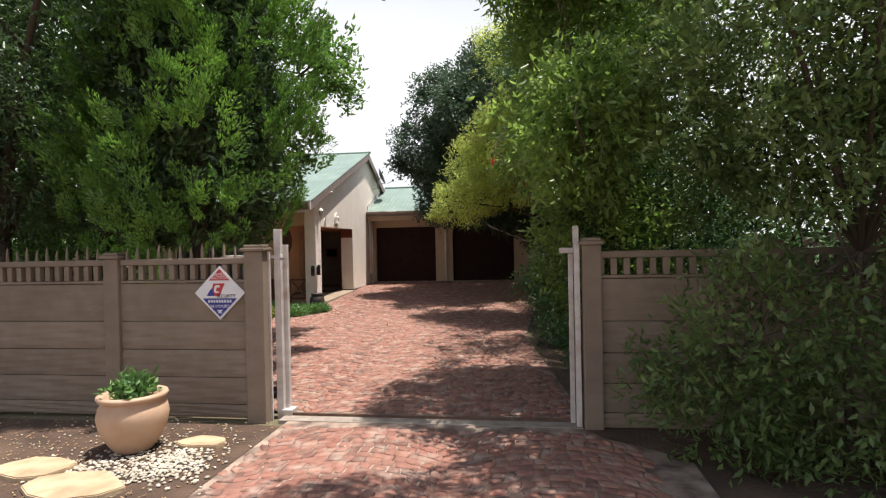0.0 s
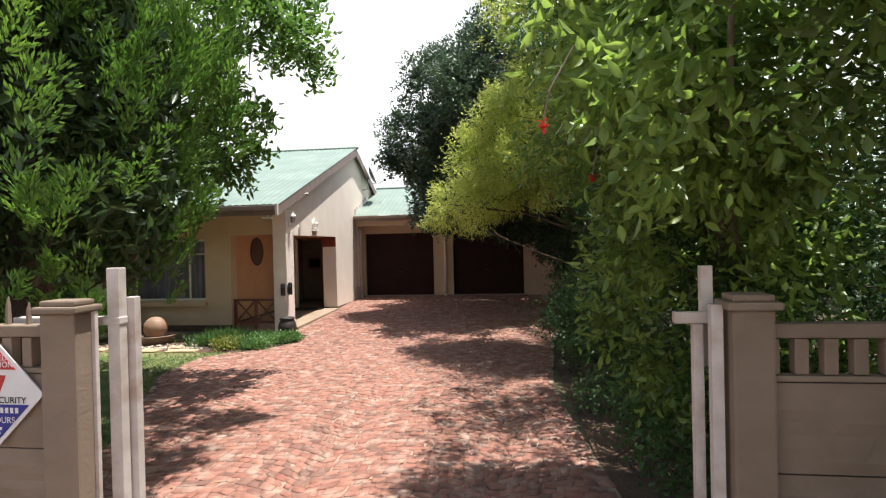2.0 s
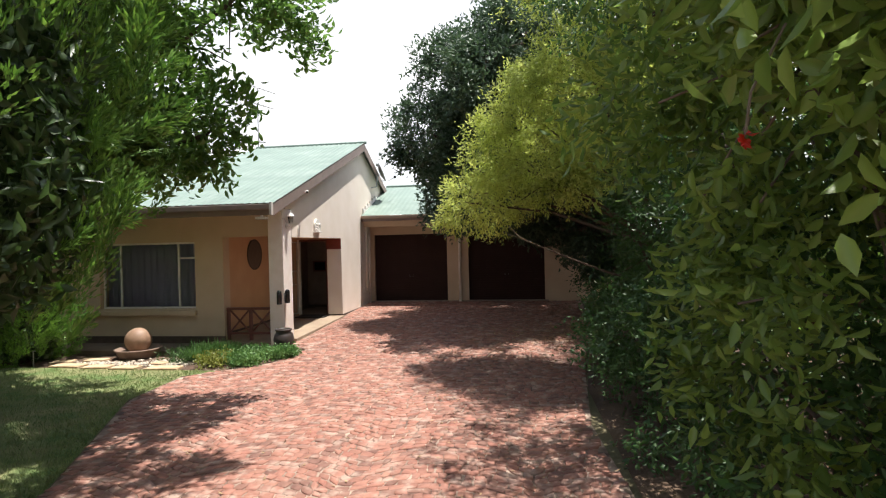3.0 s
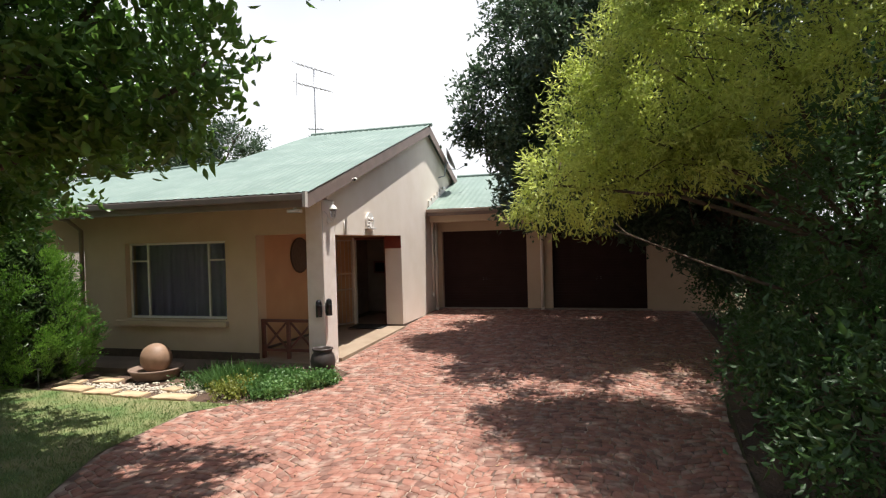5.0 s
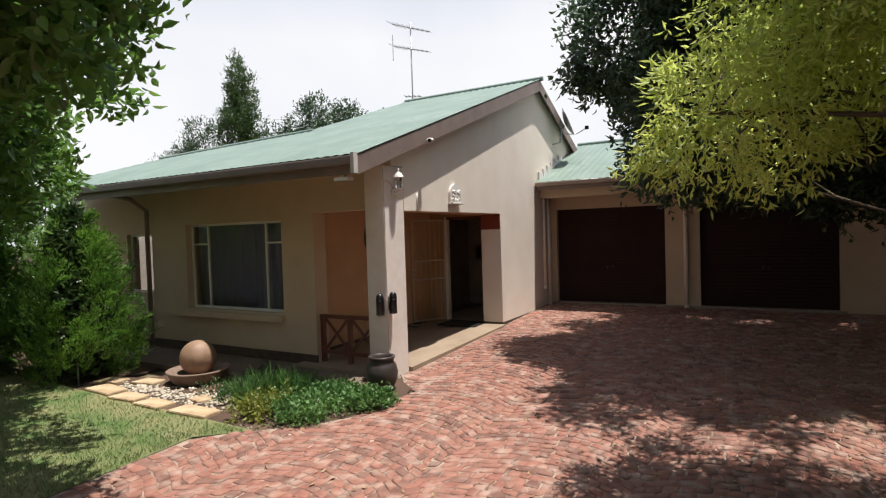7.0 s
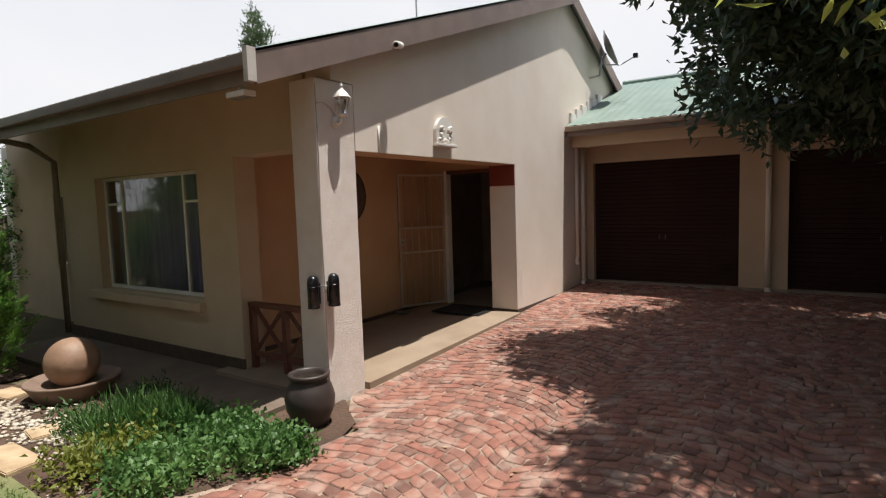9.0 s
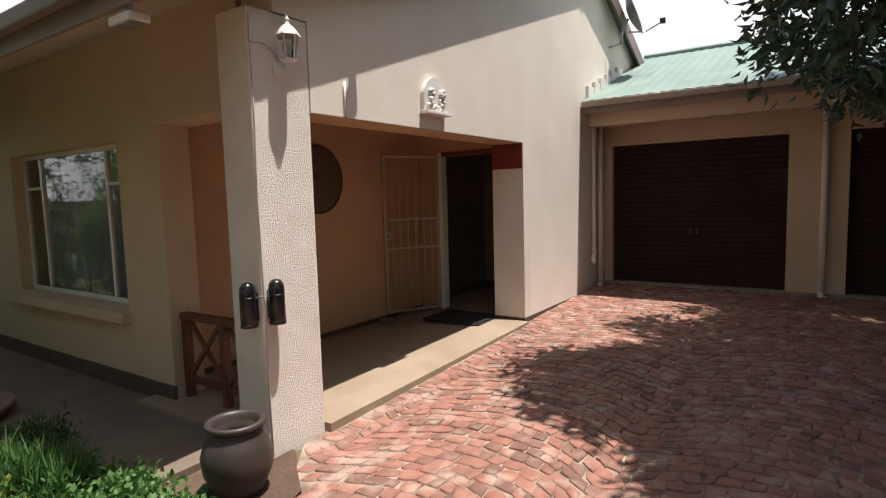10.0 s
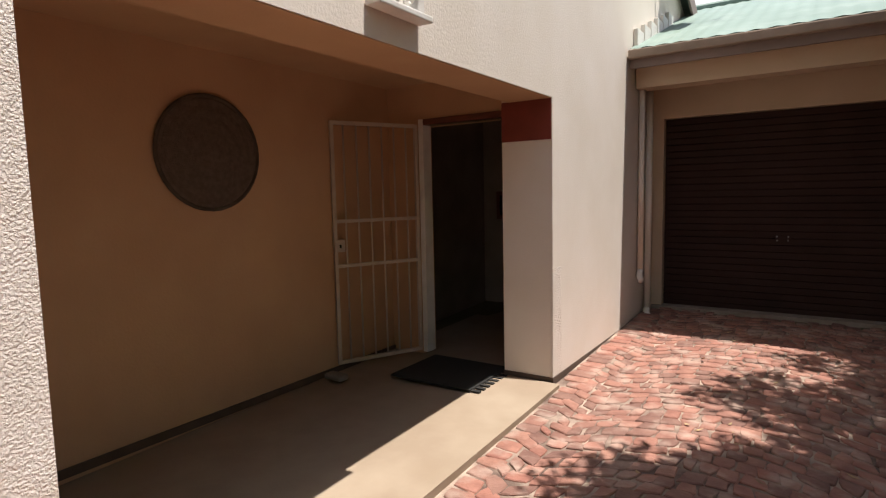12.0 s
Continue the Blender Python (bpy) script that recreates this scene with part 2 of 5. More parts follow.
def lathe(profile, n=32):
    """A bmesh turned about z from (radius, height) pairs."""
    bm = bmesh.new()
    rings = []
    for r, z in profile:
        if r < 1e-4:
            rings.append([bm.verts.new((0, 0, z))])
        else:
            rings.append([bm.verts.new((r * math.cos(2 * math.pi * i / n), r * math.sin(2 * math.pi * i / n), z)) for i in range(n)])
    for a, b in zip(rings, rings[1:]):
        for i in range(n):
            j = (i + 1) % n
            if len(a) == 1 and len(b) == 1:
                continue
            if len(a) == 1:
                bm.faces.new((a[0], b[i], b[j]))
            elif len(b) == 1:
                bm.faces.new((a[i], a[j], b[0]))
            else:
                bm.faces.new((a[i], a[j], b[j], b[i]))
    return bm


def tube(points, radii, n=8, bm=None):
    """A bmesh tube along points, closed at both ends."""
    bm = bm or bmesh.new()
    pts = [Vector(p) for p in points]
    rings = []
    for i, p in enumerate(pts):
        d = (pts[min(i + 1, len(pts) - 1)] - pts[max(i - 1, 0)]).normalized()
        a = d.cross(Vector((0.31, 0.87, 0.38))).normalized()
        b = d.cross(a)
        r = radii[i] if isinstance(radii, (list, tuple)) else radii
        rings.append([bm.verts.new(p + r * (math.cos(2 * math.pi * k / n) * a + math.sin(2 * math.pi * k / n) * b)) for k in range(n)])
    for a, b in zip(rings, rings[1:]):
        for k in range(n):
            bm.faces.new((a[k], a[(k + 1) % n], b[(k + 1) % n], b[k]))
    bm.faces.new(rings[0])
    bm.faces.new(rings[-1])
    return bm


def prism(outline, z0, z1):
    """A bmesh slab over a plan outline."""
    bm = bmesh.new()
    lo = [bm.verts.new((x, y, z0)) for x, y in outline]
    hi = [bm.verts.new((x, y, z1)) for x, y in outline]
    bm.faces.new(lo[::-1])
    bm.faces.new(hi)
    n = len(lo)
    for i in range(n):
        bm.faces.new((lo[i], lo[(i + 1) % n], hi[(i + 1) % n], hi[i]))
    return bm


def np_mesh(name, verts, faces, material, parent=None, smooth=False):
    """A mesh object out of numpy arrays: verts (n, 3), faces (m, 3 or 4)."""
    me = bpy.data.meshes.new(name)
    k = faces.shape[1]
    me.vertices.add(len(verts))
    me.vertices.foreach_set("co", verts.astype(np.float32).ravel())
    me.loops.add(faces.size)
    me.loops.foreach_set("vertex_index", faces.astype(np.int32).ravel())
    me.polygons.add(len(faces))
    me.polygons.foreach_set("loop_start", np.arange(0, faces.size, k, dtype=np.int32))
    me.update(calc_edges=True)
    me.validate()
    me.materials.append(material)
    if smooth:
        me.polygons.foreach_set("use_smooth", [True] * len(me.polygons))
    ob = new(name, me)
    if parent:
        ob.parent = parent
    return ob


RNG = np.random.default_rng(7)


def unit(a):
    return a / np.maximum(np.linalg.norm(a, axis=1, keepdims=True), 1e-9)


def leaves(name, pts, dirs, length, width, material, parent=None, fold=0.25, flat=None, shaped=False):
    """One mesh of many folded diamond leaves; each starts at its point and runs along its direction."""
    n = len(pts)
    ln = length * RNG.uniform(0.65, 1.25, (n, 1))
    wd = width * RNG.uniform(0.7, 1.2, (n, 1))
    d = unit(dirs)
    side = unit(np.cross(d, RNG.normal(size=(n, 3)) if flat is None else flat))
    nor = np.cross(d, side)
    if shaped:                                  # a rounded, pointed blade with a drooping tip
        rows = []
        for f, w in ((0.0, 0.0), (0.22, 0.40), (0.55, 0.48), (1.0, 0.0)):
            c = pts + d * ln * f - nor * ln * 0.22 * f * f
            rows.append((c + side * wd * w + nor * wd * fold * w * 2, c - side * wd * w + nor * wd * fold * w * 2))
        v = np.stack([rows[0][0], rows[1][0], rows[2][0], rows[3][0], rows[2][1], rows[1][1]], axis=1).reshape(-1, 3)
        b = np.arange(n)[:, None] * 6
        return np_mesh(name, v, np.concatenate([b + [0, 3, 2, 1], b + [0, 5, 4, 3]], axis=0), material, parent, smooth=True)
    mid = pts + d * ln * 0.45
    v = np.stack([pts, mid + side * wd / 2 + nor * wd * fold, pts + d * ln - nor * ln * 0.08, mid - side * wd / 2 + nor * wd * fold], axis=1).reshape(-1, 3)
    b = np.arange(n)[:, None] * 4
    f = np.concatenate([b + [0, 2, 1], b + [0, 3, 2]], axis=0)
    return np_mesh(name, v, f, material, parent)


def lobe_points(lobes, n, shell=0.45, clumps=26, tight=0.17):
    """Points in the outer part of ellipsoid lobes (cx, cy, cz, rx, ry, rz), gathered in clumps with gaps; also the way outwards."""
    area = np.array([l[3] * l[4] + l[4] * l[5] + l[3] * l[5] for l in lobes])
    pick = RNG.choice(len(lobes), n, p=area / area.sum())
    heads = unit(RNG.normal(size=(len(lobes) * clumps, 3))).reshape(len(lobes), clumps, 3)
    reach = RNG.uniform(0.62, 1.18, (len(lobes), clumps, 1))
    which = RNG.integers(0, clumps, n)
    lb = np.array(lobes)[pick]
    h, r = heads[pick, which], reach[pick, which]
    loose = RNG.random((n, 1)) < 0.16
    d = np.where(loose, unit(RNG.normal(size=(n, 3))), unit(h + RNG.normal(size=(n, 3)) * tight * 1.3))
    depth = np.where(loose, 1 - shell * RNG.random((n, 1)), r - np.abs(RNG.normal(size=(n, 1))) * tight)
    return lb[:, :3] + d * lb[:, 3:] * depth, d


def twig_leaves(pts, out, per, spread, droop=0.0, up=0.0):
    """Each point becomes a short leafy twig: leaf points and leaf directions."""
    n = len(pts)
    tw = unit(out + RNG.normal(size=(n, 3)) * 0.55 + np.array([0, 0, up - droop]))
    s = RNG.random((n, per, 1))
    p = pts[:, None] + tw[:, None] * spread * s + RNG.normal(size=(n, per, 3)) * spread * 0.22
    d = tw[:, None] * 0.7 + RNG.normal(size=(n, per, 3)) * 0.65 + np.array([0, 0, -droop * 0.8 + up * 0.6])
    return p.reshape(-1, 3), d.reshape(-1, 3)


def limbs(base, lobes, radius, seed):
    """A bmesh of a tapered trunk that forks into a limb for every lobe, with side twigs."""
    rnd = random.Random(seed)
    bm = bmesh.new()
    b = Vector(base)
    cen = sum((Vector(l[:3]) for l in lobes), Vector()) / len(lobes)
    fork = b.lerp(Vector((cen.x, cen.y, cen.z)), 0.42) + Vector((0, 0, 0.1))
    fork.x, fork.y = b.x + (cen.x - b.x) * 0.25, b.y + (cen.y - b.y) * 0.25
    tube([b - Vector((0, 0, 0.15)), b + Vector((0, 0, 0.12)), b.lerp(fork, 0.5) + Vector((rnd.uniform(-.06, .06), rnd.uniform(-.06, .06), 0)), fork],
         [radius * 1.35, radius, radius * 0.85, radius * 0.7], 9, bm)
    for l in lobes:
        c = Vector(l[:3])
        mid = fork.lerp(c, 0.5) + Vector((rnd.uniform(-.2, .2), rnd.uniform(-.2, .2), rnd.uniform(0, .25)))
        tube([fork, mid, c, c + Vector((rnd.uniform(-.3, .3) * l[3], rnd.uniform(-.3, .3) * l[4], 0.6 * l[5]))], [radius * 0.55, radius * 0.35, radius * 0.2, 0.012], 7, bm)
        for k in range(7):
            s = mid.lerp(c, rnd.random())
            d = Vector((rnd.gauss(0, 1), rnd.gauss(0, 1), rnd.gauss(0.2, 0.7))).normalized()
            e = s + Vector((d.x * l[3], d.y * l[4], d.z * l[5])) * 0.85
            tube([s, s.lerp(e, 0.5) + Vector((0, 0, 0.08)), e], [radius * 0.16, radius * 0.1, 0.006], 5, bm)
    return bm


def tree(name, base, lobes, label, category, material, twigs, per, length, width, spread=0.3, droop=0.2, up=0.0, radius=0.12, shell=0.5, seed=1, fold=0.25, bark=None, clumps=26, tight=0.17, shaped=False, level=0.6):
    t = thing(name, Matrix.Translation(base), label, category)
    b = Vector(base)
    rel = [(l[0] - b.x, l[1] - b.y, l[2] - b.z, *l[3:]) for l in lobes]
    part("trunk", limbs((0, 0, 0), rel, radius, seed), bark or M_BARK, t, smooth=True)
    p, o = lobe_points(rel, twigs, shell, clumps, tight)
    p, d = twig_leaves(p, o, per, spread, droop, up)
    lie = np.array([0.0, 0.0, 1.0]) + RNG.normal(size=(len(p), 3)) * level
    leaves("crown", p, d, length, width, material, t, fold, lie, shaped)
    return t


def conifer(name, base, profile, label, category, material, plumes, per, size, squash=1.0, leaf=(0.05, 0.014), seed=1):
    """A conifer: a trunk, and flat upright sprays set over a turned outline of (height, radius)."""
    t = thing(name, Matrix.Translation(base), label, category)
    hs, rs = np.array([p[0] for p in profile]), np.array([p[1] for p in profile])
    part("trunk", tube([(0, 0, -0.15), (0, 0, hs[0] + 0.3), (0.05, 0, hs[-1] * 0.6), (0, 0, hs[-1] - 0.1)], [0.16, 0.13, 0.08, 0.01], 9), M_BARK, t, smooth=True)
    bunch = max(20, plumes // 12)
    grid = np.linspace(hs[0], hs[-1], 60)
    fill = np.cumsum(np.interp(grid, hs, rs))
    h = np.interp(RNG.random(bunch), fill / fill[-1], grid)
    a = RNG.uniform(0, 2 * math.pi, bunch)
    push = RNG.uniform(0.66, 1.06, bunch)
    rise = RNG.uniform(0.5, 1.0, (bunch, 1))
    own = RNG.integers(0, bunch, plumes)
    run = RNG.random(plumes)                     # along the bough, from its base to its tip
    h = h[own] + (run - 0.35) * size * 2.6 + RNG.normal(size=plumes) * size * 0.18
    spreadout = (1.15 - run) * size * 0.75 / np.maximum(np.interp(h, hs, rs), 0.2)
    a = a[own] + RNG.normal(size=plumes) * spreadout
    r = np.interp(h, hs, rs) * (push[own] - 0.10 * np.abs(run - 0.45) + RNG.normal(size=plumes) * 0.02)
    out = np.stack([np.cos(a), np.sin(a) * squash, np.zeros(plumes)], axis=1)
    cen = out * r[:, None] + np.stack([np.zeros(plumes), np.zeros(plumes), h], axis=1)
    axis = unit(unit(out) * 0.55 + RNG.normal(size=(plumes, 3)) * 0.22 + np.array([0, 0, 1.0]) * rise[own])
    side = unit(np.cross(axis, unit(out) + RNG.normal(size=(plumes, 3)) * 0.45))
    ln = size * RNG.uniform(0.6, 1.3, (plumes, 1, 1))
    s = RNG.random((plumes, per, 1))
    q = RNG.uniform(-1, 1, (plumes, per, 1))
    p = cen[:, None] + axis[:, None] * ln * s + side[:, None] * q * ln * 0.34 * np.sin(np.clip(s, 0.05, 0.95) * 2.7) + RNG.normal(size=(plumes, per, 3)) * 0.007
    d = axis[:, None] * 0.8 + side[:, None] * q * 0.75 + RNG.normal(size=(plumes, per, 3)) * 0.16
    face = np.cross(axis, side)[:, None] + RNG.normal(size=(plumes, per, 3)) * 0.35
    leaves("crown", p.reshape(-1, 3), d.reshape(-1, 3), leaf[0], leaf[1], material, t, 0.1, face.reshape(-1, 3))
    # Inner fill in dark leaves: shade within the crown, put into colour.
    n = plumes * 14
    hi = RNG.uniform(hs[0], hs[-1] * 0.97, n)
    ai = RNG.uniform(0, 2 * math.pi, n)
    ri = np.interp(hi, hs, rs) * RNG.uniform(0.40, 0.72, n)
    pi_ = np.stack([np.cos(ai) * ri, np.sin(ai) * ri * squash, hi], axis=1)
    leaves("inner_shade_foliage", pi_, RNG.normal(size=(n, 3)) + np.array([0, 0, 0.6]), 0.13, 0.05, L_DARK, t)
    return t


def paver_mat(name, source):
    """Fired clay in mixed shades: dull red, brown, grey and dusty pink, stained over by pale sand."""
    m = mat(name, (0.268, 0.138, 0.102), (0.195, 0.094, 0.069), 0.85, 9.0, bump=0.5, bscale=55)
    nt = m.node_tree
    N, L = nt.nodes, nt.links
    base = N["Principled BSDF"].inputs["Base Color"].links[0].from_socket
    src = N.new("ShaderNodeObjectInfo").outputs["Random"] if source == "object" else N.new("ShaderNodeNewGeometry").outputs["Random Per Island"]
    ramp = N.new("ShaderNodeValToRGB")
    cols = [(0.0, (0.66, 0.62, 0.62)), (0.18, (0.85, 0.86, 0.86)), (0.36, (1.05, 0.95, 0.92)), (0.6, (1.2, 1.12, 1.08)), (0.8, (1.12, 0.92, 0.88)), (1.0, (1.25, 1.22, 1.16))]
    while len(ramp.color_ramp.elements) < len(cols):
        ramp.color_ramp.elements.new(0.5)
    for e, (pos, c) in zip(ramp.color_ramp.elements, cols):
        e.position, e.color = pos, (*c, 1)
    L.new(src, ramp.inputs[0])
    mul = N.new("ShaderNodeMix")
    mul.data_type, mul.blend_type = "RGBA", "MULTIPLY"
    mul.inputs[0].default_value = 1.0
    L.new(base, mul.inputs[6])
    L.new(ramp.outputs[0], mul.inputs[7])
    tc, nz, mr, mx = N.new("ShaderNodeTexCoord"), N.new("ShaderNodeTexNoise"), N.new("ShaderNodeMapRange"), N.new("ShaderNodeMix")
    nz.inputs["Scale"].default_value, nz.inputs["Detail"].default_value = 5.5, 8.0
    L.new(tc.outputs["Object"], nz.inputs["Vector"])
    mr.inputs[1].default_value, mr.inputs[2].default_value, mr.inputs[4].default_value = 0.50, 0.68, 0.6
    L.new(nz.outputs["Fac"], mr.inputs[0])
    mx.data_type = "RGBA"
    L.new(mr.outputs[0], mx.inputs[0])
    L.new(mul.outputs[2], mx.inputs[6])
    mx.inputs[7].default_value = (0.42, 0.315, 0.25, 1)
    L.new(mx.outputs[2], N["Principled BSDF"].inputs["Base Color"])
    return m


M_PAVER, M_PAVER_P = paver_mat("clay_paver", "island"), paver_mat("clay_paver_piece", "object")


# ---- the ground ----
def gz(y):
    """Height of the ground: level at the gate, rising gently to the garages."""
    return min(max((y - 13.5) * 0.0364, 0.0), 0.28)


def left_edge(y):
    """The driveway's left edge."""
    pts = [(-40, -2.35), (5.55, -2.35), (5.75, -3.3), (6.3, -3.95), (8.3, -4.8), (10.9, -6.15), (12.3, -6.3), (12.8, -5.8), (13.35, -5.3), (14.5, -5.12), (14.9, -5.69), (21.3, -5.86)]
    for (ya, xa), (yb, xb) in zip(pts, pts[1:]):
        if y <= yb:
            return xa + (xb - xa) * (y - ya) / (yb - ya)
    return pts[-1][1]


def right_edge(y):
    pts = [(-40, 1.25), (4.6, 1.25), (5.1, 0.5), (6.0, 0.5), (8.5, 0.2), (10.5, 0.0), (13.5, 0.15), (15.5, 0.35), (17.5, 0.65), (21.3, 0.6)]
    for (ya, xa), (yb, xb) in zip(pts, pts[1:]):
        if y <= yb:
            return xa + (xb - xa) * (y - ya) / (yb - ya)
    return pts[-1][1]


def sheet(name, rows, material, dz, label, category):
    """A ground sheet out of rows of (y, x0, x1), draped on the ground."""
    n = 12
    v = np.array([[x0 + (x1 - x0) * k / n, y, gz(y) + dz] for y, x0, x1 in rows for k in range(n + 1)])
    f = np.array([[r * (n + 1) + k, r * (n + 1) + k + 1, (r + 1) * (n + 1) + k + 1, (r + 1) * (n + 1) + k] for r in range(len(rows) - 1) for k in range(n)])
    return tagged(np_mesh(name, v, f, material), label, category, kind="structure")


far = 900.0
sheet("ground", [(-far, -far, far), (-20, -far, far), (0, -far, far), (6, -far, far), (13.5, -far, far), (17, -far, far), (21.2, -far, far), (40, -far, far), (far, -far, far)],
      M_GROUND, -0.035, "dry earth and rough grass ground", "ground")
ys = [-14 + 0.25 * i for i in range(142)]
drive = sheet("driveway", [(y, left_edge(y), right_edge(y)) for y in ys if y <= 21.2], M_MORTAR, -0.003, "driveway of red clay pavers in curved courses", "driveway")
sheet("flower_bed", [(y, -9.6 if y < 13.6 else -9.0, left_edge(y) + 0.02) for y in (12.7, 12.8, 13.0, 13.3, 13.6, 13.9, 14.3, 14.6, 14.89)], M_SOIL, -0.004, "bare red soil bed before the house", "soil")
sheet("soil_bed", [(y, -14.5, -9.4) for y in (12.9, 13.4, 13.9)], M_SOIL, -0.006, "red soil strip beside the house", "soil")
sheet("verge", [(y, -12.0, -2.36) for y in (-6, 0, 2, 4, 5.1)], M_SOIL, -0.006, "bare red soil verge before the boundary wall", "soil")
sheet("verge_shrubs", [(y, right_edge(y) + 0.01, 9.0) for y in (-6, 0, 2, 4, 4.6, 5.0, 5.1, 6, 8, 12, 15.5, 17.5, 21)], M_SOIL, -0.006, "dark soil under the shrubs", "soil")
lawn = sheet("lawn", [(5.6, -16, left_edge(5.6))] + [(y, -16, left_edge(y) - 0.01) for y in (5.75, 6.3, 7, 8.3, 9.5, 10.9, 11.6, 12.3)] + [(12.72, -16, -5.9)], M_LAWN, 0.0, "patchy green lawn with dry spots", "lawn")

# ---- the house ----
H = pose(-5.69, 14.9, 0, 0, 0, 1.5)            # its corner; u to the right, v away from the gate
FLOOR, OPEN, EAVE, SLOPE = 0.16, 2.27, 2.92, 0.354


def house_part(name, bm, material, label, category, kind="structure", parent=None):
    ob = link_bm(name, bm, material, parent)
    if not parent:
        ob.matrix_world = H
        tagged(ob, label, category, kind=kind)
    return ob


def roof_z(v):
    return EAVE + SLOPE * (v + 0.85)


# gable wall with the wide porch opening, its top along the roof
gable = bmesh.new()
RIDGE_V, BACK = 5.45, 0.44
def back_z(v):
    return roof_z(RIDGE_V) - BACK * (v - RIDGE_V)
def wall_piece(bm, v0, v1, z0, top0, top1, u0, u1):
    co = [(v0, z0), (v1, z0), (v1, top1), (v0, top0)]
    a = [bm.verts.new((u0, v, z)) for v, z in co]
    b = [bm.verts.new((u1, v, z)) for v, z in co]
    bm.faces.new(a[::-1])
    bm.faces.new(b)
    for i in range(4):
        bm.faces.new((a[i], a[(i + 1) % 4], b[(i + 1) % 4], b[i]))
T = -0.10
wall_piece(gable, 0.3, 3.5, OPEN, roof_z(0.3) + T, roof_z(3.5) + T, -0.34, 0)
wall_piece(gable, 3.5, RIDGE_V, 0.0, roof_z(3.5) + T, roof_z(RIDGE_V) + T, -0.40, 0)
wall_piece(gable, RIDGE_V, 9.0, 0.0, roof_z(RIDGE_V) + T, back_z(9.0) + T, -0.34, 0)
wall_piece(gable, 0.02, 0.3, 2.86, roof_z(0.02) + T, roof_z(0.3) + T, -0.34, 0)
house_part("wall_gable", gable, M_WALL, "cream plastered gable wall with a wide porch opening", "wall")
house_part("porch_pillar", boxes((-0.30, 0.003, -0.18, 0.29, 0.0, 2.85), bevel=0.012), M_ROUGH, "rough-cast cream pillar at the porch corner", "pillar")
house_part("trim_rough_patch", boxes((-0.02, 0.002, 3.498, 3.66, 0.24, 1.05), bevel=0.001), M_ROUGH_LOW, "rough-cast patch on the gable wall", "plaster")
house_part("trim_plinth", boxes((-0.405, 0.006, 3.494, 6.3, 0.0, 0.235)), M_PLINTH, "dark painted plinth at the foot of the wall", "plinth")
house_part("trim_red_lintel", boxes((-0.396, -0.006, 3.488, 3.51, 1.98, OPEN - 0.002)), M_RED, "red painted band under the beam", "trim")
house_part("beam_front", boxes((-1.41, -0.30, -0.02, 0.30, OPEN + 0.03, 3.17)), M_FRONT_SHADED, "cream beam over the porch rail", "beam")

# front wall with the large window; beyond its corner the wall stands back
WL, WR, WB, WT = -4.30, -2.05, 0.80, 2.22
house_part("wall_front", boxes((-5.25, WL, 0.02, 0.28, 0.0, 3.17), (WR, -1.41, 0.02, 0.28, 0.0, 3.17), (WL, WR, 0.02, 0.28, 0.0, WB), (WL, WR, 0.02, 0.28, WT, 3.17)), M_FRONT_SHADED,
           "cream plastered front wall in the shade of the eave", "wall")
house_part("wall_recess", boxes((-8.6, -6.9, 0.55, 0.8, 0.0, 3.36), (-5.9, -5.25, 0.55, 0.8, 0, 3.36), (-6.9, -5.9, 0.55, 0.8, 0, 0.95), (-6.9, -5.9, 0.55, 0.8, 2.1, 3.36), (-5.25, -5.0, 0.28, 0.8, 0, 3.17)), M_FRONT_SHADED,
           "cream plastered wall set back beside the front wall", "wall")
house_part("wall_west", boxes((-8.85, -8.6, 0.55, 8.6, 0.0, 3.0)), M_WALL, "cream plastered end wall", "wall")
house_part("wall_back", boxes((-8.6, -0.34, 8.7, 8.95, 0.0, 2.9)), M_WALL, "cream plastered rear wall", "wall")
house_part("trim_front_plinth", boxes((-5.26, -1.40, 0.0, 0.03, 0.0, 0.22)), M_PLINTH, "dark painted plinth of the front wall", "plinth")
# porch
# thin sheet under the beam, coloured like light bounced off the floor
house_part("trim_lintel_soffit", boxes((-0.338, -0.003, 0.312, 3.486, OPEN - 0.006, OPEN - 0.001)), M_PORCH_BOUNCE, "peach underside of the porch beam, warm bounce in its colour", "beam")
house_part("wall_porch", boxes((-1.92, -1.67, 0.28, 4.0, FLOOR - 0.1, 3.0)), M_PORCH_BOUNCE, "peach inner wall of the porch, warm bounce in its colour", "wall")
house_part("wall_porch_end", boxes((-1.67, -1.32, 3.72, 3.9, FLOOR - 0.1, 3.0), (-0.46, -0.345, 3.72, 3.9, FLOOR - 0.1, 3.0), (-1.32, -0.46, 3.72, 3.9, 2.2, 3.0)), M_PORCH_BOUNCE,
           "peach end wall of the porch with the doorway, warm bounce in its colour", "wall")
house_part("ceiling_porch", boxes((-1.67, -0.34, 0.30, 3.72, 2.55, 2.60)), M_PORCH_BOUNCE, "peach porch ceiling, warm bounce in its colour", "ceiling")
fl_bm = prism([(-1.67, -0.16), (-0.30, -0.16), (-0.30, 0.292), (0.06, 0.292), (0.06, 3.48), (-0.39, 3.48), (-0.39, 5.9), (-1.67, 5.9)], -0.05, FLOOR)
for vert in fl_bm.verts:                        # laid to the fall of the drive
    vert.co.z += (min(vert.co.y, 4.0) - 1.75) * 0.025 if vert.co.z > 0 else 0
house_part("floor_porch", fl_bm, M_SLAB, "smooth buff screed porch floor", "floor")
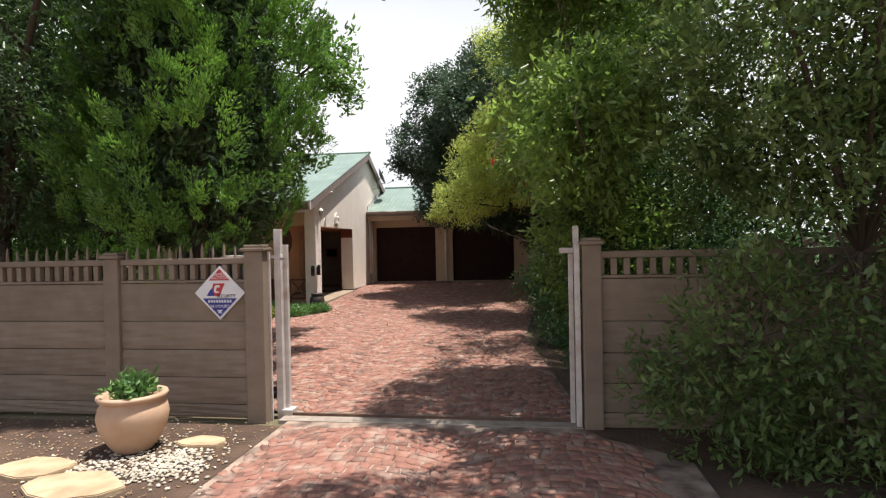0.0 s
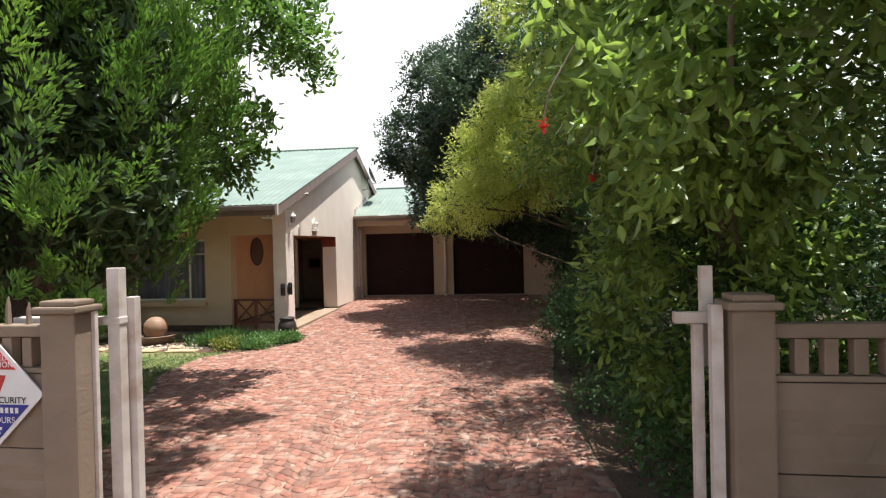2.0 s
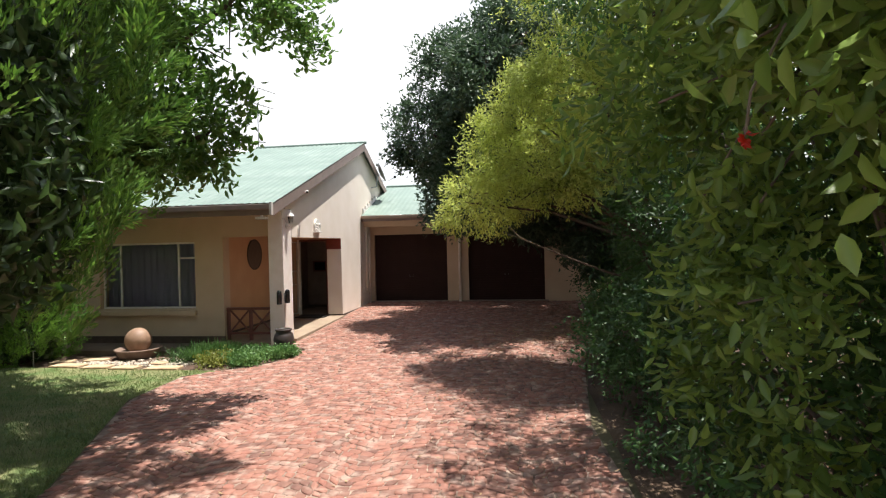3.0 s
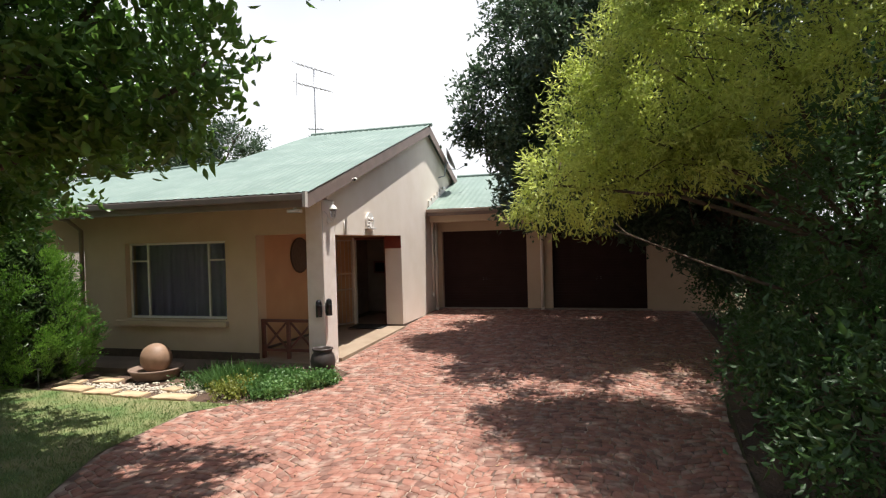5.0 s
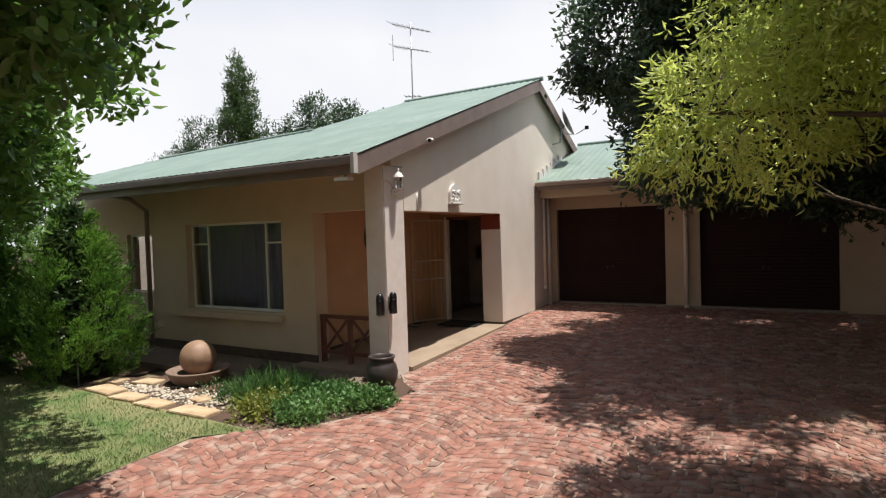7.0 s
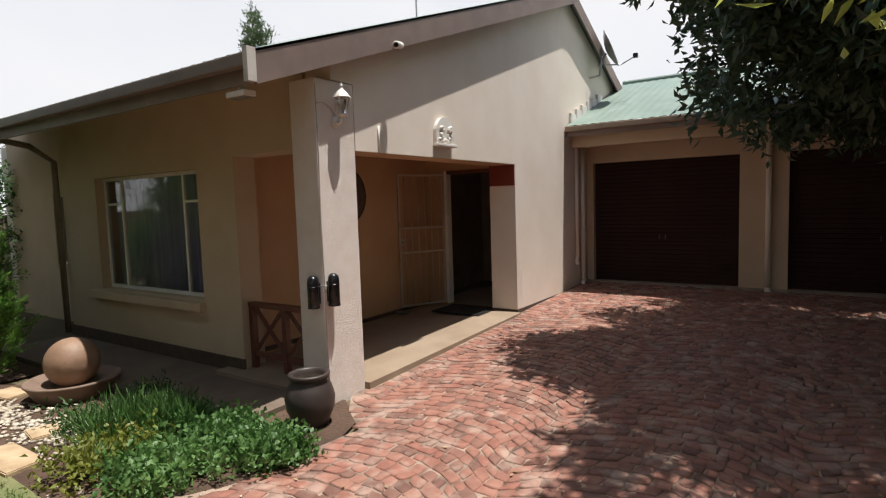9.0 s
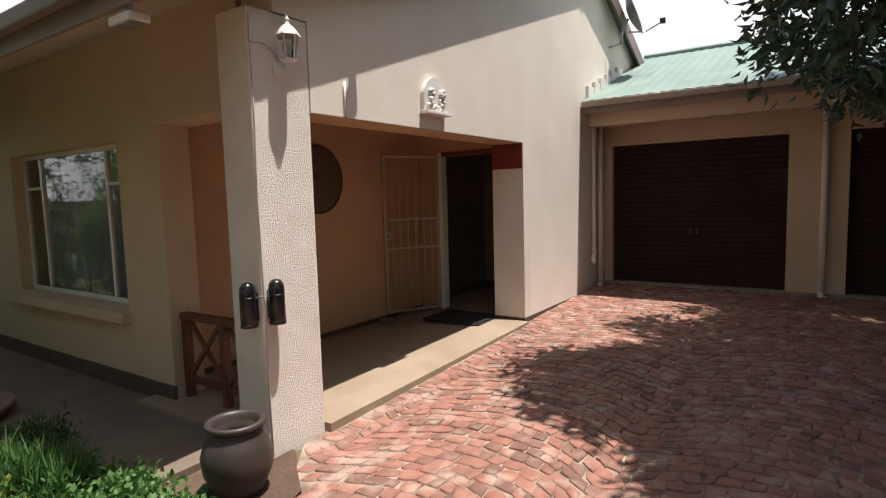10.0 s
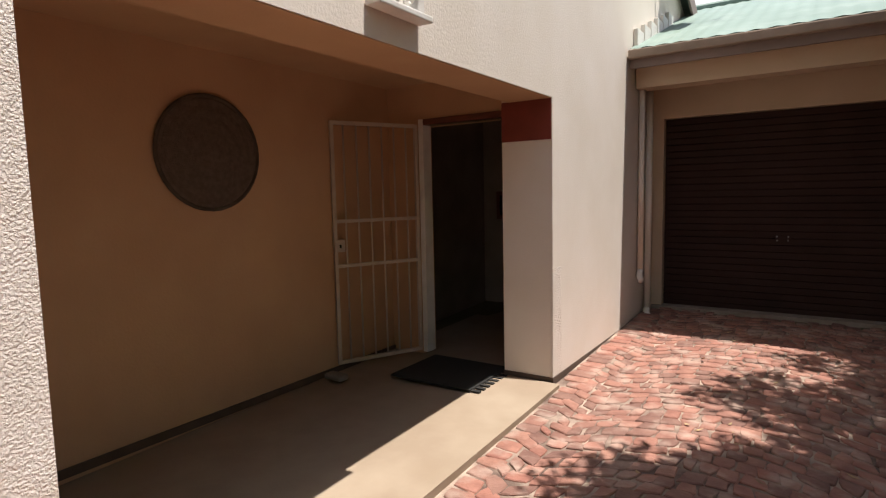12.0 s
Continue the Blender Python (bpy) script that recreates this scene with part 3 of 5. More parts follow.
house_part("pavement_veranda", boxes((-5.25, -0.30, -0.90, 0.0, -0.05, 0.075)), mat("veranda_screed", (0.17, 0.125, 0.09), (0.13, 0.095, 0.07), 0.85, 3.0, bump=0.2, bscale=25), "brown screed path along the front wall", "path")
house_part("trim_porch_skirting", boxes((-1.67, -1.655, 0.3, 3.72, FLOOR, FLOOR + 0.05)), M_PLINTH, "dark skirting of the porch wall", "skirting")
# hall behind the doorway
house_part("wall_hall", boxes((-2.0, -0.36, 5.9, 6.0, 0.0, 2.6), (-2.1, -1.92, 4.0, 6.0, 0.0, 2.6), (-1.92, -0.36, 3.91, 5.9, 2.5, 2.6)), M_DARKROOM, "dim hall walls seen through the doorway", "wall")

# ---- roofs ----
def corrugated(name, cols, zf, material, label, pitch=0.152, amp=0.008):
    """Sheeting: cols of (u, v_low, v_high), height zf(v); waves run across u."""
    us = [c[0] for c in cols]
    u = min(us)
    n = int((max(us) - u) / (pitch / 4))
    verts, k = [], 6
    for i in range(n + 1):
        x = u + i * pitch / 4
        lo = float(np.interp(x, us if us[0] < us[-1] else us[::-1], [c[1] for c in (cols if us[0] < us[-1] else cols[::-1])]))
        hi = float(np.interp(x, us if us[0] < us[-1] else us[::-1], [c[2] for c in (cols if us[0] < us[-1] else cols[::-1])]))
        w = amp * (1, 0, -1, 0)[i % 4]
        for j in range(k + 1):
            v = lo + (hi - lo) * j / k
            verts.append((x, v, zf(v) + w))
    f = [[i * (k + 1) + j, (i + 1) * (k + 1) + j, (i + 1) * (k + 1) + j + 1, i * (k + 1) + j + 1] for i in range(n) for j in range(k)]
    ob = np_mesh(name, np.array(verts), np.array(f), material, smooth=True)
    ob.matrix_world = H
    return tagged(ob, label, "roof", kind="structure")


TOP = [(-8.7, -0.85, -0.80), (-6.9, -0.85, 1.35), (-3.55, -0.85, 2.25), (-3.5, -0.85, 3.2), (-3.3, -0.85, RIDGE_V), (0.155, -0.85, RIDGE_V)]
corrugated("roof_front", TOP, roof_z, M_ROOF, "weathered green corrugated iron roof slope")
corrugated("roof_back", [(-3.4, RIDGE_V, 9.4), (0.155, RIDGE_V, 9.4)], back_z, M_ROOF, "weathered green corrugated iron roof, rear slope")
corrugated("roof_back_low", [(-7.9, 1.4, 9.4), (-3.4, 2.3, 9.4)], lambda v: roof_z(1.2) - 0.2 * (v - 1.2), M_ROOF, "lower green corrugated iron roof, rear slope")
house_part("trim_ridge", tube([(-3.3, RIDGE_V, roof_z(RIDGE_V) + 0.005), (0.21, RIDGE_V, roof_z(RIDGE_V) + 0.005)], 0.05), M_ROOF, "green ridge cap", "ridge cap")
house_part("trim_ridge_low", tube([(-6.9, 1.35, roof_z(1.35)), (-3.4, 2.28, roof_z(2.28))], 0.045), M_ROOF, "green ridge cap", "ridge cap")


def sloped(v0, v1, zf, u0, u1, d0, d1):
    """A board that follows a slope: from d0 to d1 below it, between u0 and u1."""
    bm = bmesh.new()
    co = [(v0, zf(v0) + d1), (v1, zf(v1) + d1), (v1, zf(v1) + d0), (v0, zf(v0) + d0)]
    a = [bm.verts.new((u0, v, z)) for v, z in co]
    b = [bm.verts.new((u1, v, z)) for v, z in co]
    bm.faces.new(a)
    bm.faces.new(b[::-1])
    for i in range(4):
        bm.faces.new((a[i], a[(i + 1) % 4], b[(i + 1) % 4], b[i]))
    return bm


house_part("trim_barge_front", sloped(-0.86, RIDGE_V, roof_z, 0.12, 0.145, -0.02, -0.25), M_FASCIA, "brown barge board of the gable", "barge board")
house_part("trim_barge_back", sloped(RIDGE_V, 9.3, back_z, 0.12, 0.145, -0.02, -0.25), M_FASCIA, "brown barge board of the gable, rear slope", "barge board")
house_part("trim_fascia", boxes((-8.6, 0.095, -0.86, -0.83, EAVE - 0.235, EAVE - 0.025)), M_FASCIA, "brown fascia board along the front eave", "fascia")
house_part("trim_gutter", boxes((-8.6, 0.095, -0.935, -0.862, EAVE - 0.13, EAVE - 0.03), bevel=0.012), M_FASCIA, "brown gutter along the front eave", "gutter")
house_part("trim_barge_end", boxes((0.10, 0.15, -0.94, -0.864, EAVE - 0.24, EAVE - 0.0)), M_FASCIA_END, "pale boxed end of the eave", "trim")
house_part("ceiling_eave", sloped(-0.83, 0.018, roof_z, -8.6, 0.095, -0.13, -0.15), M_SOFFIT, "buff boarded soffit of the front eave", "soffit")
house_part("ceiling_gable_soffit", sloped(0.0, RIDGE_V, roof_z, 0.004, 0.118, -0.13, -0.15), M_SOFFIT, "narrow soffit of the gable", "soffit")

# ---- garage wing ----
GW = 6.35                                        # its front wall, v
G1, G2 = (0.13, 2.46), (3.12, 5.45)
GB, GT = 0.20, 2.38
# garage front in the darkened cream, eave and tree shade in its colour
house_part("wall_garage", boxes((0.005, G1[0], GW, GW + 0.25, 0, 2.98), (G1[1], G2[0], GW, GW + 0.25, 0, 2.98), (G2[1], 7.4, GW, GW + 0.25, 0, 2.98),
                                (G1[0], G1[1], GW, GW + 0.25, GT, 2.98), (G2[0], G2[1], GW, GW + 0.25, GT, 2.98)), M_FRONT_SHADED, "cream plastered garage front wall", "wall")
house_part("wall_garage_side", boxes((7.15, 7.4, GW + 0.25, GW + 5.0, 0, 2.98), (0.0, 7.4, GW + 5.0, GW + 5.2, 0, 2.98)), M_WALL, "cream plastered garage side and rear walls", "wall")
house_part("beam_garage", boxes((0.01, 7.3, 5.62, 5.86, 2.62, 2.84)), M_FRONT_SHADED, "cream beam under the garage eave", "beam")
house_part("ceiling_garage_eave", boxes((0.01, 7.4, 5.45, GW, 2.845, 2.865)), M_SOFFIT, "buff soffit of the garage eave", "soffit")
house_part("trim_garage_fascia", boxes((0.01, 7.45, 5.41, 5.44, 2.78, 2.94)), M_FASCIA, "brown fascia of the garage eave", "fascia")
house_part("trim_garage_gutter", boxes((0.01, 7.45, 5.33, 5.408, 2.86, 2.945), bevel=0.012), mat("gutter_tan", (0.36, 0.27, 0.20), None, 0.6, 5.0), "tan gutter of the garage eave", "gutter")
def groof(v):
    return 2.97 + 0.36 * (v - 5.4)
corrugated("roof_garage", [(0.02, 5.36, 8.6), (7.5, 5.36, 8.6)], groof, M_ROOF, "weathered green corrugated iron garage roof", amp=0.005)
corrugated("roof_garage_back", [(0.02, 8.6, 11.8), (7.5, 8.6, 11.8)], lambda v: groof(8.6) - 0.36 * (v - 8.6), M_ROOF, "green corrugated iron garage roof, rear slope")
house_part("trim_garage_ridge", tube([(0.02, 8.6, groof(8.6) + 0.01), (7.5, 8.6, groof(8.6) + 0.01)], 0.055), M_ROOF, "green ridge cap of the garage", "ridge cap")
for i in range(6):                              # stepped flashing where the garage roof meets the gable
    v = 5.55 + 0.27 * i
    house_part("trim_flashing_step", boxes((0.003, 0.045, v, v + 0.235, groof(v) - 0.02, groof(v + 0.262) + 0.075), bevel=0.006), M_WHITE, "white painted stepped flashing", "flashing")
house_part("threshold_garage", boxes((G1[0] - 0.1, G2[1] + 0.1, GW - 0.06, GW + 0.2, -0.02, 0.288)), M_CONCRETE, "concrete apron at the garage doors", "apron")


def garage_door(u0, u1):
    d = thing("garage_door", H @ Matrix.Translation((u0, GW + 0.12, GB)), "dark brown roll-up garage door with fine ribs, closed", "garage door", "garage doors")
    w, n, hgt = u1 - u0, 30, GT - GB
    for i in range(n):
        z = hgt * i / n
        part("slat", boxes((0.0, w, -0.012, 0.02, z + 0.004, z + hgt / n - 0.004), bevel=0.004), M_GARAGE, d)
    part("backing", boxes((0.0, w, 0.021, 0.05, 0, hgt)), M_GARAGE, d)
    part("bottom_rail", boxes((0.0, w, -0.03, -0.013, 0, 0.07), bevel=0.005), M_BLACK, d, "black rubber bottom rail")
    lock = part("lock", boxes((w / 2 - 0.07, w / 2 + 0.07, -0.018, -0.013, 0.84, 0.9)), M_GARAGE, d)
    for s in (-1, 1):
        for zz in (0.85, 0.89):
            part("bolt", boxes((w / 2 + s * 0.05 - 0.006, w / 2 + s * 0.05 + 0.006, -0.028, -0.0185, zz - 0.006, zz + 0.006)), M_METAL, lock, "bright steel bolt")
    return d


garage_door(*G1)
garage_door(*G2)
for u, v, r in ((0.06, 6.0, 0.035), (0.045, 5.75, 0.03), (2.86, GW - 0.06, 0.04)):
    dp = thing("downpipe", H @ Matrix.Translation((u, v, 0)), "cream painted downpipe on the garage wall", "downpipe", "downpipes")
    part("pipe", tube([(0, 0, 0.75 if u < 0.05 else 0.3), (0, 0, 2.8)], r, 10), M_WALL, dp, smooth=True)
    part("shoe", tube([(0, 0, 0.76 if u < 0.05 else 0.31), (0.0, -0.03, 0.70 if u < 0.05 else 0.26), (0.04, -0.1, 0.66 if u < 0.05 else 0.24)], r * 1.1, 10), M_WALL, dp, smooth=True)
dp = thing("downpipe", H @ Matrix.Translation((-5.32, 0.0, 0)), "brown downpipe at the front wall's corner", "downpipe", "downpipes")
part("pipe", tube([(0, -0.02, 0.1), (0, -0.02, 2.5), (0, -0.3, 2.7), (0, -0.85, 2.8)], 0.04, 10), mat("downpipe_tan", (0.30, 0.23, 0.18), None, 0.6, 5.0), dp, smooth=True)


def window(name, u0, u1, z0, z1, v, mullions, transom, label):
    w = thing(name, H @ Matrix.Translation((u0, v, z0)), label, "window", kind="structure")
    a, b, f = u1 - u0, z1 - z0, 0.04
    for nm, s in (("window_frame", (0, a, 0, 0.05, 0, f)), ("window_frame", (0, a, 0, 0.05, b - f, b)), ("window_frame", (0, f, 0, 0.05, f, b - f)), ("window_frame", (a - f, a, 0, 0.05, f, b - f))):
        part(nm, boxes(s, bevel=0.004), M_WHITE, w)
    xs = [f] + [m * a for m in mullions] + [a - f]
    for m in mullions:
        part("mullion", boxes((m * a - 0.018, m * a + 0.018, 0.002, 0.048, f, b - f), bevel=0.004), M_WHITE, w)
    for x0, x1 in zip(xs, xs[1:]):
        if transom and (x1 - x0) < 0.6:
            part("transom", boxes((x0 + 0.018, x1 - 0.018, 0.004, 0.046, transom * b - 0.015, transom * b + 0.015), bevel=0.004), M_WHITE, w)
        pane = part("pane", boxes((x0, x1, 0.02, 0.026, f, b - f)), M_GLASS, w)
        pane.visible_shadow = False
    return w


window("window_1", WL, WR, WB, WT, 0.13, (0.19, 0.80), 0.76, "white framed three-part window with a curtain behind")
window("window_2", -6.9, -5.9, 0.95, 2.1, 0.63, (0.5,), 0, "white framed window in the set-back wall")
house_part("window_sill", boxes((WL - 0.22, WR + 0.03, -0.06, 0.13, WB - 0.13, WB - 0.03), bevel=0.01), M_FRONT_SHADED, "cream plastered window sill", "sill")
cv, cf = [], []
for i in range(121):
    x = WL - 0.4 + (WR - WL + 0.5) * i / 120
    for z in (WB - 0.02, WT + 0.02):
        cv.append((x, 0.40 + 0.03 * math.sin(i * 0.9) + 0.012 * math.sin(i * 2.3), z))
cf = [[2 * i, 2 * i + 2, 2 * i + 3, 2 * i + 1] for i in range(120)]
ct = np_mesh("curtain", np.array(cv), np.array(cf), M_CURTAIN, smooth=True)
ct.matrix_world = H
tagged(ct, "blue-grey curtain drawn behind the window", "curtain")
house_part("curtain_rail", tube([(WL - 0.1, 0.40, WT + 0.03), (WR + 0.1, 0.40, WT + 0.03)], 0.02), M_WOOD, "curtain rail behind the window", "curtain rail", kind="")
# unseen room walls added to keep sky out, in the darkened interior colour
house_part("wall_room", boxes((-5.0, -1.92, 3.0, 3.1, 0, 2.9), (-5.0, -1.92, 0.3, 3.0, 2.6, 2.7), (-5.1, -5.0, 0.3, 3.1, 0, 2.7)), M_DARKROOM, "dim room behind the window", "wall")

# ---- boundary wall at the gate ----
WY = 5.3


def wall_post(x, y, h, w=0.17, cap=True):
    p = thing("wall_post", Matrix.Translation((x, y, 0)), "buff precast concrete wall post with a moulded cap", "wall post", "precast wall posts")
    part("shaft", boxes((-w / 2, w / 2, -0.07, 0.07, -0.05, h), bevel=0.012), M_CONC, p)
    if cap:
        part("cap", boxes((-w / 2 - 0.025, w / 2 + 0.025, -0.095, 0.095, h, h + 0.035), (-w / 2, w / 2, -0.07, 0.07, h + 0.035, h + 0.065), bevel=0.01), M_CONC, p)
    return p


def wall_bay(x0, x1, y, side):
    """One bay of precast panels between two posts, with the pierced top panel."""
    bay = thing("precast_wall_bay", Matrix.Translation((x0, y, 0)), "bay of buff stacked precast concrete panels with pierced top", "wall", "precast wall bays", "structure")
    w = x1 - x0
    zs = [0.0, 0.14, 0.41, 0.69, 0.98, 1.37]
    for a, b in zip(zs, zs[1:]):
        bm = bmesh.new()
        n = 24
        rnd = random.Random(int(a * 100) + int(x0 * 10))
        rows = 7
        g = [[bm.verts.new((w * i / n, -0.03 + (0.008 if j in (0, rows) else 0) + (0.005 * math.sin(j * 2.1 + i * 0.35) + rnd.uniform(-.002, .002) if 0 < j < rows else 0), a + 0.004 + (b - a - 0.008) * j / rows)) for j in range(rows + 1)] for i in range(n + 1)]
        for i in range(n):
            for j in range(rows):
                bm.faces.new((g[i][j], g[i + 1][j], g[i + 1][j + 1], g[i][j + 1]))
        r = bmesh.ops.create_cube(bm, size=1.0)
        for v in r["verts"]:
            v.co = Vector(((v.co.x + 0.5) * w, -0.018 + (v.co.y + 0.5) * 0.045, a + 0.004 + (v.co.z + 0.5) * (b - a - 0.008)))
        part("panel", bm, M_CONC, bay)
    part("rail", boxes((0, w, -0.035, 0.03, 1.374, 1.40), bevel=0.006), M_CONC, bay)
    n = max(4, round(w / 0.115))
    for i in range(n + 1):
        x = w * i / n
        part("baluster", boxes((max(x - 0.028, 0), min(x + 0.028, w), -0.03, 0.025, 1.404, 1.555), bevel=0.006), M_CONC, bay)
    part("coping", boxes((0, w, -0.04, 0.035, 1.558, 1.62), bevel=0.01), M_CONC, bay)
    for i in range(int(w / 0.12) if side < 0 else 0):
        x = 0.06 + 0.12 * i
        part("spike", tube([(x, 0, 1.62), (x, 0, 1.69 + 0.03 * (i % 2)), (x + 0.004, 0, 1.735 + 0.03 * (i % 2))], [0.016, 0.012, 0.003], 5), M_CONC, bay, "pale spike")
    return bay


for i, x in enumerate((-2.67, -4.24, -5.78, -7.32, -8.86)):
    wall_post(x, WY, 1.68 if i == 0 else 1.63, 0.20 if i == 0 else 0.17)
for x0, x1 in ((-4.155, -2.77), (-5.695, -4.325), (-7.235, -5.865), (-8.775, -7.405)):
    wall_bay(x0, x1, WY, -1)
wall_post(0.60, WY, 1.68)
for x in (2.14, 3.68, 5.22):
    wall_post(x, WY, 1.63)
for x0, x1 in ((0.685, 2.055), (2.225, 3.595), (3.765, 5.135)):
    wall_bay(x0, x1, WY, 1)

for nm, s in (("wall_side_west", (-16.7, -16.55, 5.4, 32.0, -0.05, 1.8)), ("wall_side_east", (7.2, 7.35, 5.4, 32.0, -0.05, 1.8)), ("wall_rear", (-16.55, 7.2, 31.85, 32.0, -0.05, 1.8)), ("wall_west_end", (-16.55, -8.95, 5.25, 5.35, -0.05, 1.62)), ("wall_east_end", (5.31, 7.2, 5.25, 5.35, -0.05, 1.62))):
    tagged(link_bm(nm, boxes(s, bevel=0.01), M_CONC), "plain buff precast boundary wall", "wall", kind="structure")
# gate frame posts, rail and track
gp1 = thing("gate_post", Matrix.Translation((-2.50, 5.44, 0)), "weathered white steel gate guide post", "gate post", "steel gate posts")
part("post", boxes((-0.035, 0.035, -0.03, 0.03, -0.05, 1.90), bevel=0.004), M_STEELW, gp1)
part("flat_bar", boxes((-0.085, -0.05, -0.10, -0.075, -0.05, 1.70), bevel=0.003), M_STEELW, gp1)
part("guide_post", boxes((0.025, 0.075, 0.036, 0.086, -0.05, 1.74), bevel=0.004), M_STEELW, gp1)
part("arm", boxes((-0.6, 0.04, -0.034, 0.033, 1.60, 1.64), bevel=0.006), M_STEELW, gp1)
part("foot", boxes((0.02, 0.13, -0.05, 0.10, -0.02, 0.06), bevel=0.004), M_STEELW, gp1)
gp2 = thing("gate_post", Matrix.Translation((0.47, 5.38, 0)), "weathered white steel gate stop post with a catch arm", "gate post", "steel gate posts")
part("post", boxes((-0.025, 0.025, -0.10, -0.05, -0.05, 1.70), bevel=0.004), M_STEELW, gp2)
part("channel", boxes((-0.07, -0.026, 0.0, 0.05, -0.05, 1.60), bevel=0.004), M_STEELW, gp2)
part("catch_arm", boxes((-0.15, 0.0, 0.002, 0.045, 1.603, 1.655), bevel=0.004), M_STEELW, gp2)
part("upright", boxes((-0.02, 0.035, 0.06, 0.10, 1.40, 1.86), bevel=0.004), M_STEELW, gp2)
tagged(link_bm("gate_track", boxes((-2.45, 0.50, 5.24, 5.50, -0.05, 0.004), bevel=0.004), M_CONCRETE), "worn concrete strip under the sliding gate", "gate track", kind="structure")
tagged(link_bm("gate_rail", boxes((-2.45, 0.50, 5.40, 5.43, 0.003, 0.03)), mat("rusty_steel", (0.16, 0.09, 0.06), (0.10, 0.06, 0.045), 0.6, 12.0, metal=0.4)), "rusty steel gate rail in the track", "gate rail")
hose = thing("coiled_hose", Matrix.Translation((-2.86, 6.05, 0)), "dark coiled hose on the paving by the gate", "hose")
part("coil", tube([(0.14 * math.cos(a * 0.35), 0.14 * math.sin(a * 0.35), 0.014 + 0.0011 * a) for a in range(70)], 0.013, 6), M_BLACK, hose, smooth=True)

# diamond sign
sg = thing("security_sign", Matrix.Translation((-3.04, WY - 0.05, 1.27)), "diamond security sign in white, red and blue on the wall", "sign")


def flat_xz(outline, y0, y1):
    bm = bmesh.new()
    a = [bm.verts.new((x, y0, z)) for x, z in outline]
    b = [bm.verts.new((x, y1, z)) for x, z in outline]
    bm.faces.new(a)
    bm.faces.new(b[::-1])
    n = len(a)
    for i in range(n):
        bm.faces.new((a[i], b[i], b[(i + 1) % n], a[(i + 1) % n]))
    return bm


D = 0.27
part("board", flat_xz([(0, D), (D, 0), (0, -D), (-D, 0)], -0.004, 0.004), M_SIGN_W, sg)
part("red_field", flat_xz([(0, D - 0.03), (0.115, D - 0.145), (-0.115, D - 0.145)], -0.008, -0.0045), M_SIGN_R, sg)
part("blue_field", flat_xz([(-0.185, -0.055), (0.185, -0.055), (0, -0.24)], -0.008, -0.0045), M_SIGN_B, sg)
part("emblem_red", flat_xz([(-0.065, 0.095), (0.055, 0.095), (0.0, -0.03), (-0.11, -0.03)], -0.0075, -0.0045), M_SIGN_R, sg)
part("emblem_blue", flat_xz([(-0.11, 0.02), (-0.08, 0.05), (-0.055, -0.03), (-0.14, -0.03)], -0.0085, -0.0078), M_SIGN_B, sg)


def writing(text, size, m, material, parent, name="lettering"):
    c = bpy.data.curves.new(name, "FONT")
    c.body, c.size, c.align_x, c.align_y, c.extrude = text, size, "CENTER", "CENTER", 0.0004
    ob = new(name, c)
    dg = bpy.context.evaluated_depsgraph_get()
    me = bpy.data.meshes.new_from_object(ob.evaluated_get(dg))
    bpy.data.objects.remove(ob)
    o2 = new(name, me)
    me.materials.clear()
    me.materials.append(material)
    o2.parent = parent
    o2.matrix_basis = m
    return o2


writing("ARMED", 0.042, pose(0, -0.0095, 0.185, 90), M_SIGN_W, sg)
writing("REACTION", 0.042, pose(0, -0.0095, 0.150, 90), M_SIGN_W, sg)
writing("SECURITY", 0.046, pose(0.07, -0.0085, -0.033, 90), M_BLACK, sg)
writing("24 HOURS", 0.046, pose(0, -0.0095, -0.135, 90), M_SIGN_W, sg)
for i in range(9):
    part("number_bar", boxes((-0.125 + 0.029 * i, -0.107 + 0.029 * i, -0.0096, -0.0086, -0.098, -0.07)), M_SIGN_W, sg)
part("emblem_mark", flat_xz([(-0.055, 0.06), (-0.04, 0.078), (0.0, 0.078), (0.005, 0.055), (-0.025, 0.055), (-0.035, 0.04), (-0.035, 0.015), (-0.01, 0.015), (-0.008, 0.0), (-0.05, 0.0), (-0.06, 0.02)], -0.0096, -0.0086), M_SIGN_W, sg)
part("telephone_mark", flat_xz([(-0.028, -0.17), (0.028, -0.17), (0.026, -0.185), (0.012, -0.185), (0.02, -0.205), (-0.02, -0.205), (-0.012, -0.185), (-0.026, -0.185)], -0.0096, -0.0086), M_SIGN_W, sg)

# ---- trees and shrubs ----
conifer("conifer_tree", (-4.02, 6.45, 0), [(1.75, 1.2), (2.3, 1.58), (3.4, 1.5), (5.0, 1.25), (7.0, 0.8), (8.6, 0.12)],
        "large bright green conifer with flat sprays over the wall", "tree", L_THUJA, 1900, 84, 0.28, 0.88, (0.054, 0.017))
tree("dark_tree", (-7.2, 7.0, 0), [(-6.6, 6.4, 2.9, 1.6, 1.3, 1.2), (-7.5, 6.6, 4.2, 2.0, 1.6, 1.8), (-5.9, 6.9, 4.4, 1.3, 1.2, 1.5), (-8.6, 6.2, 2.9, 1.4, 1.2, 1.2), (-6.9, 6.8, 6.6, 2.2, 1.8, 1.8), (-10.0, 7.2, 4.8, 2.2, 1.8, 2.0), (-6.3, 5.0, 3.7, 1.5, 1.1, 1.3), (-4.9, 5.2, 4.6, 1.1, 0.9, 1.1)],
     "dense dark green tree behind the boundary wall", "tree", L_DARK, 3000, 20, 0.09, 0.036, 0.3, 0.25, 0.1, 0.15, 0.6, 4)
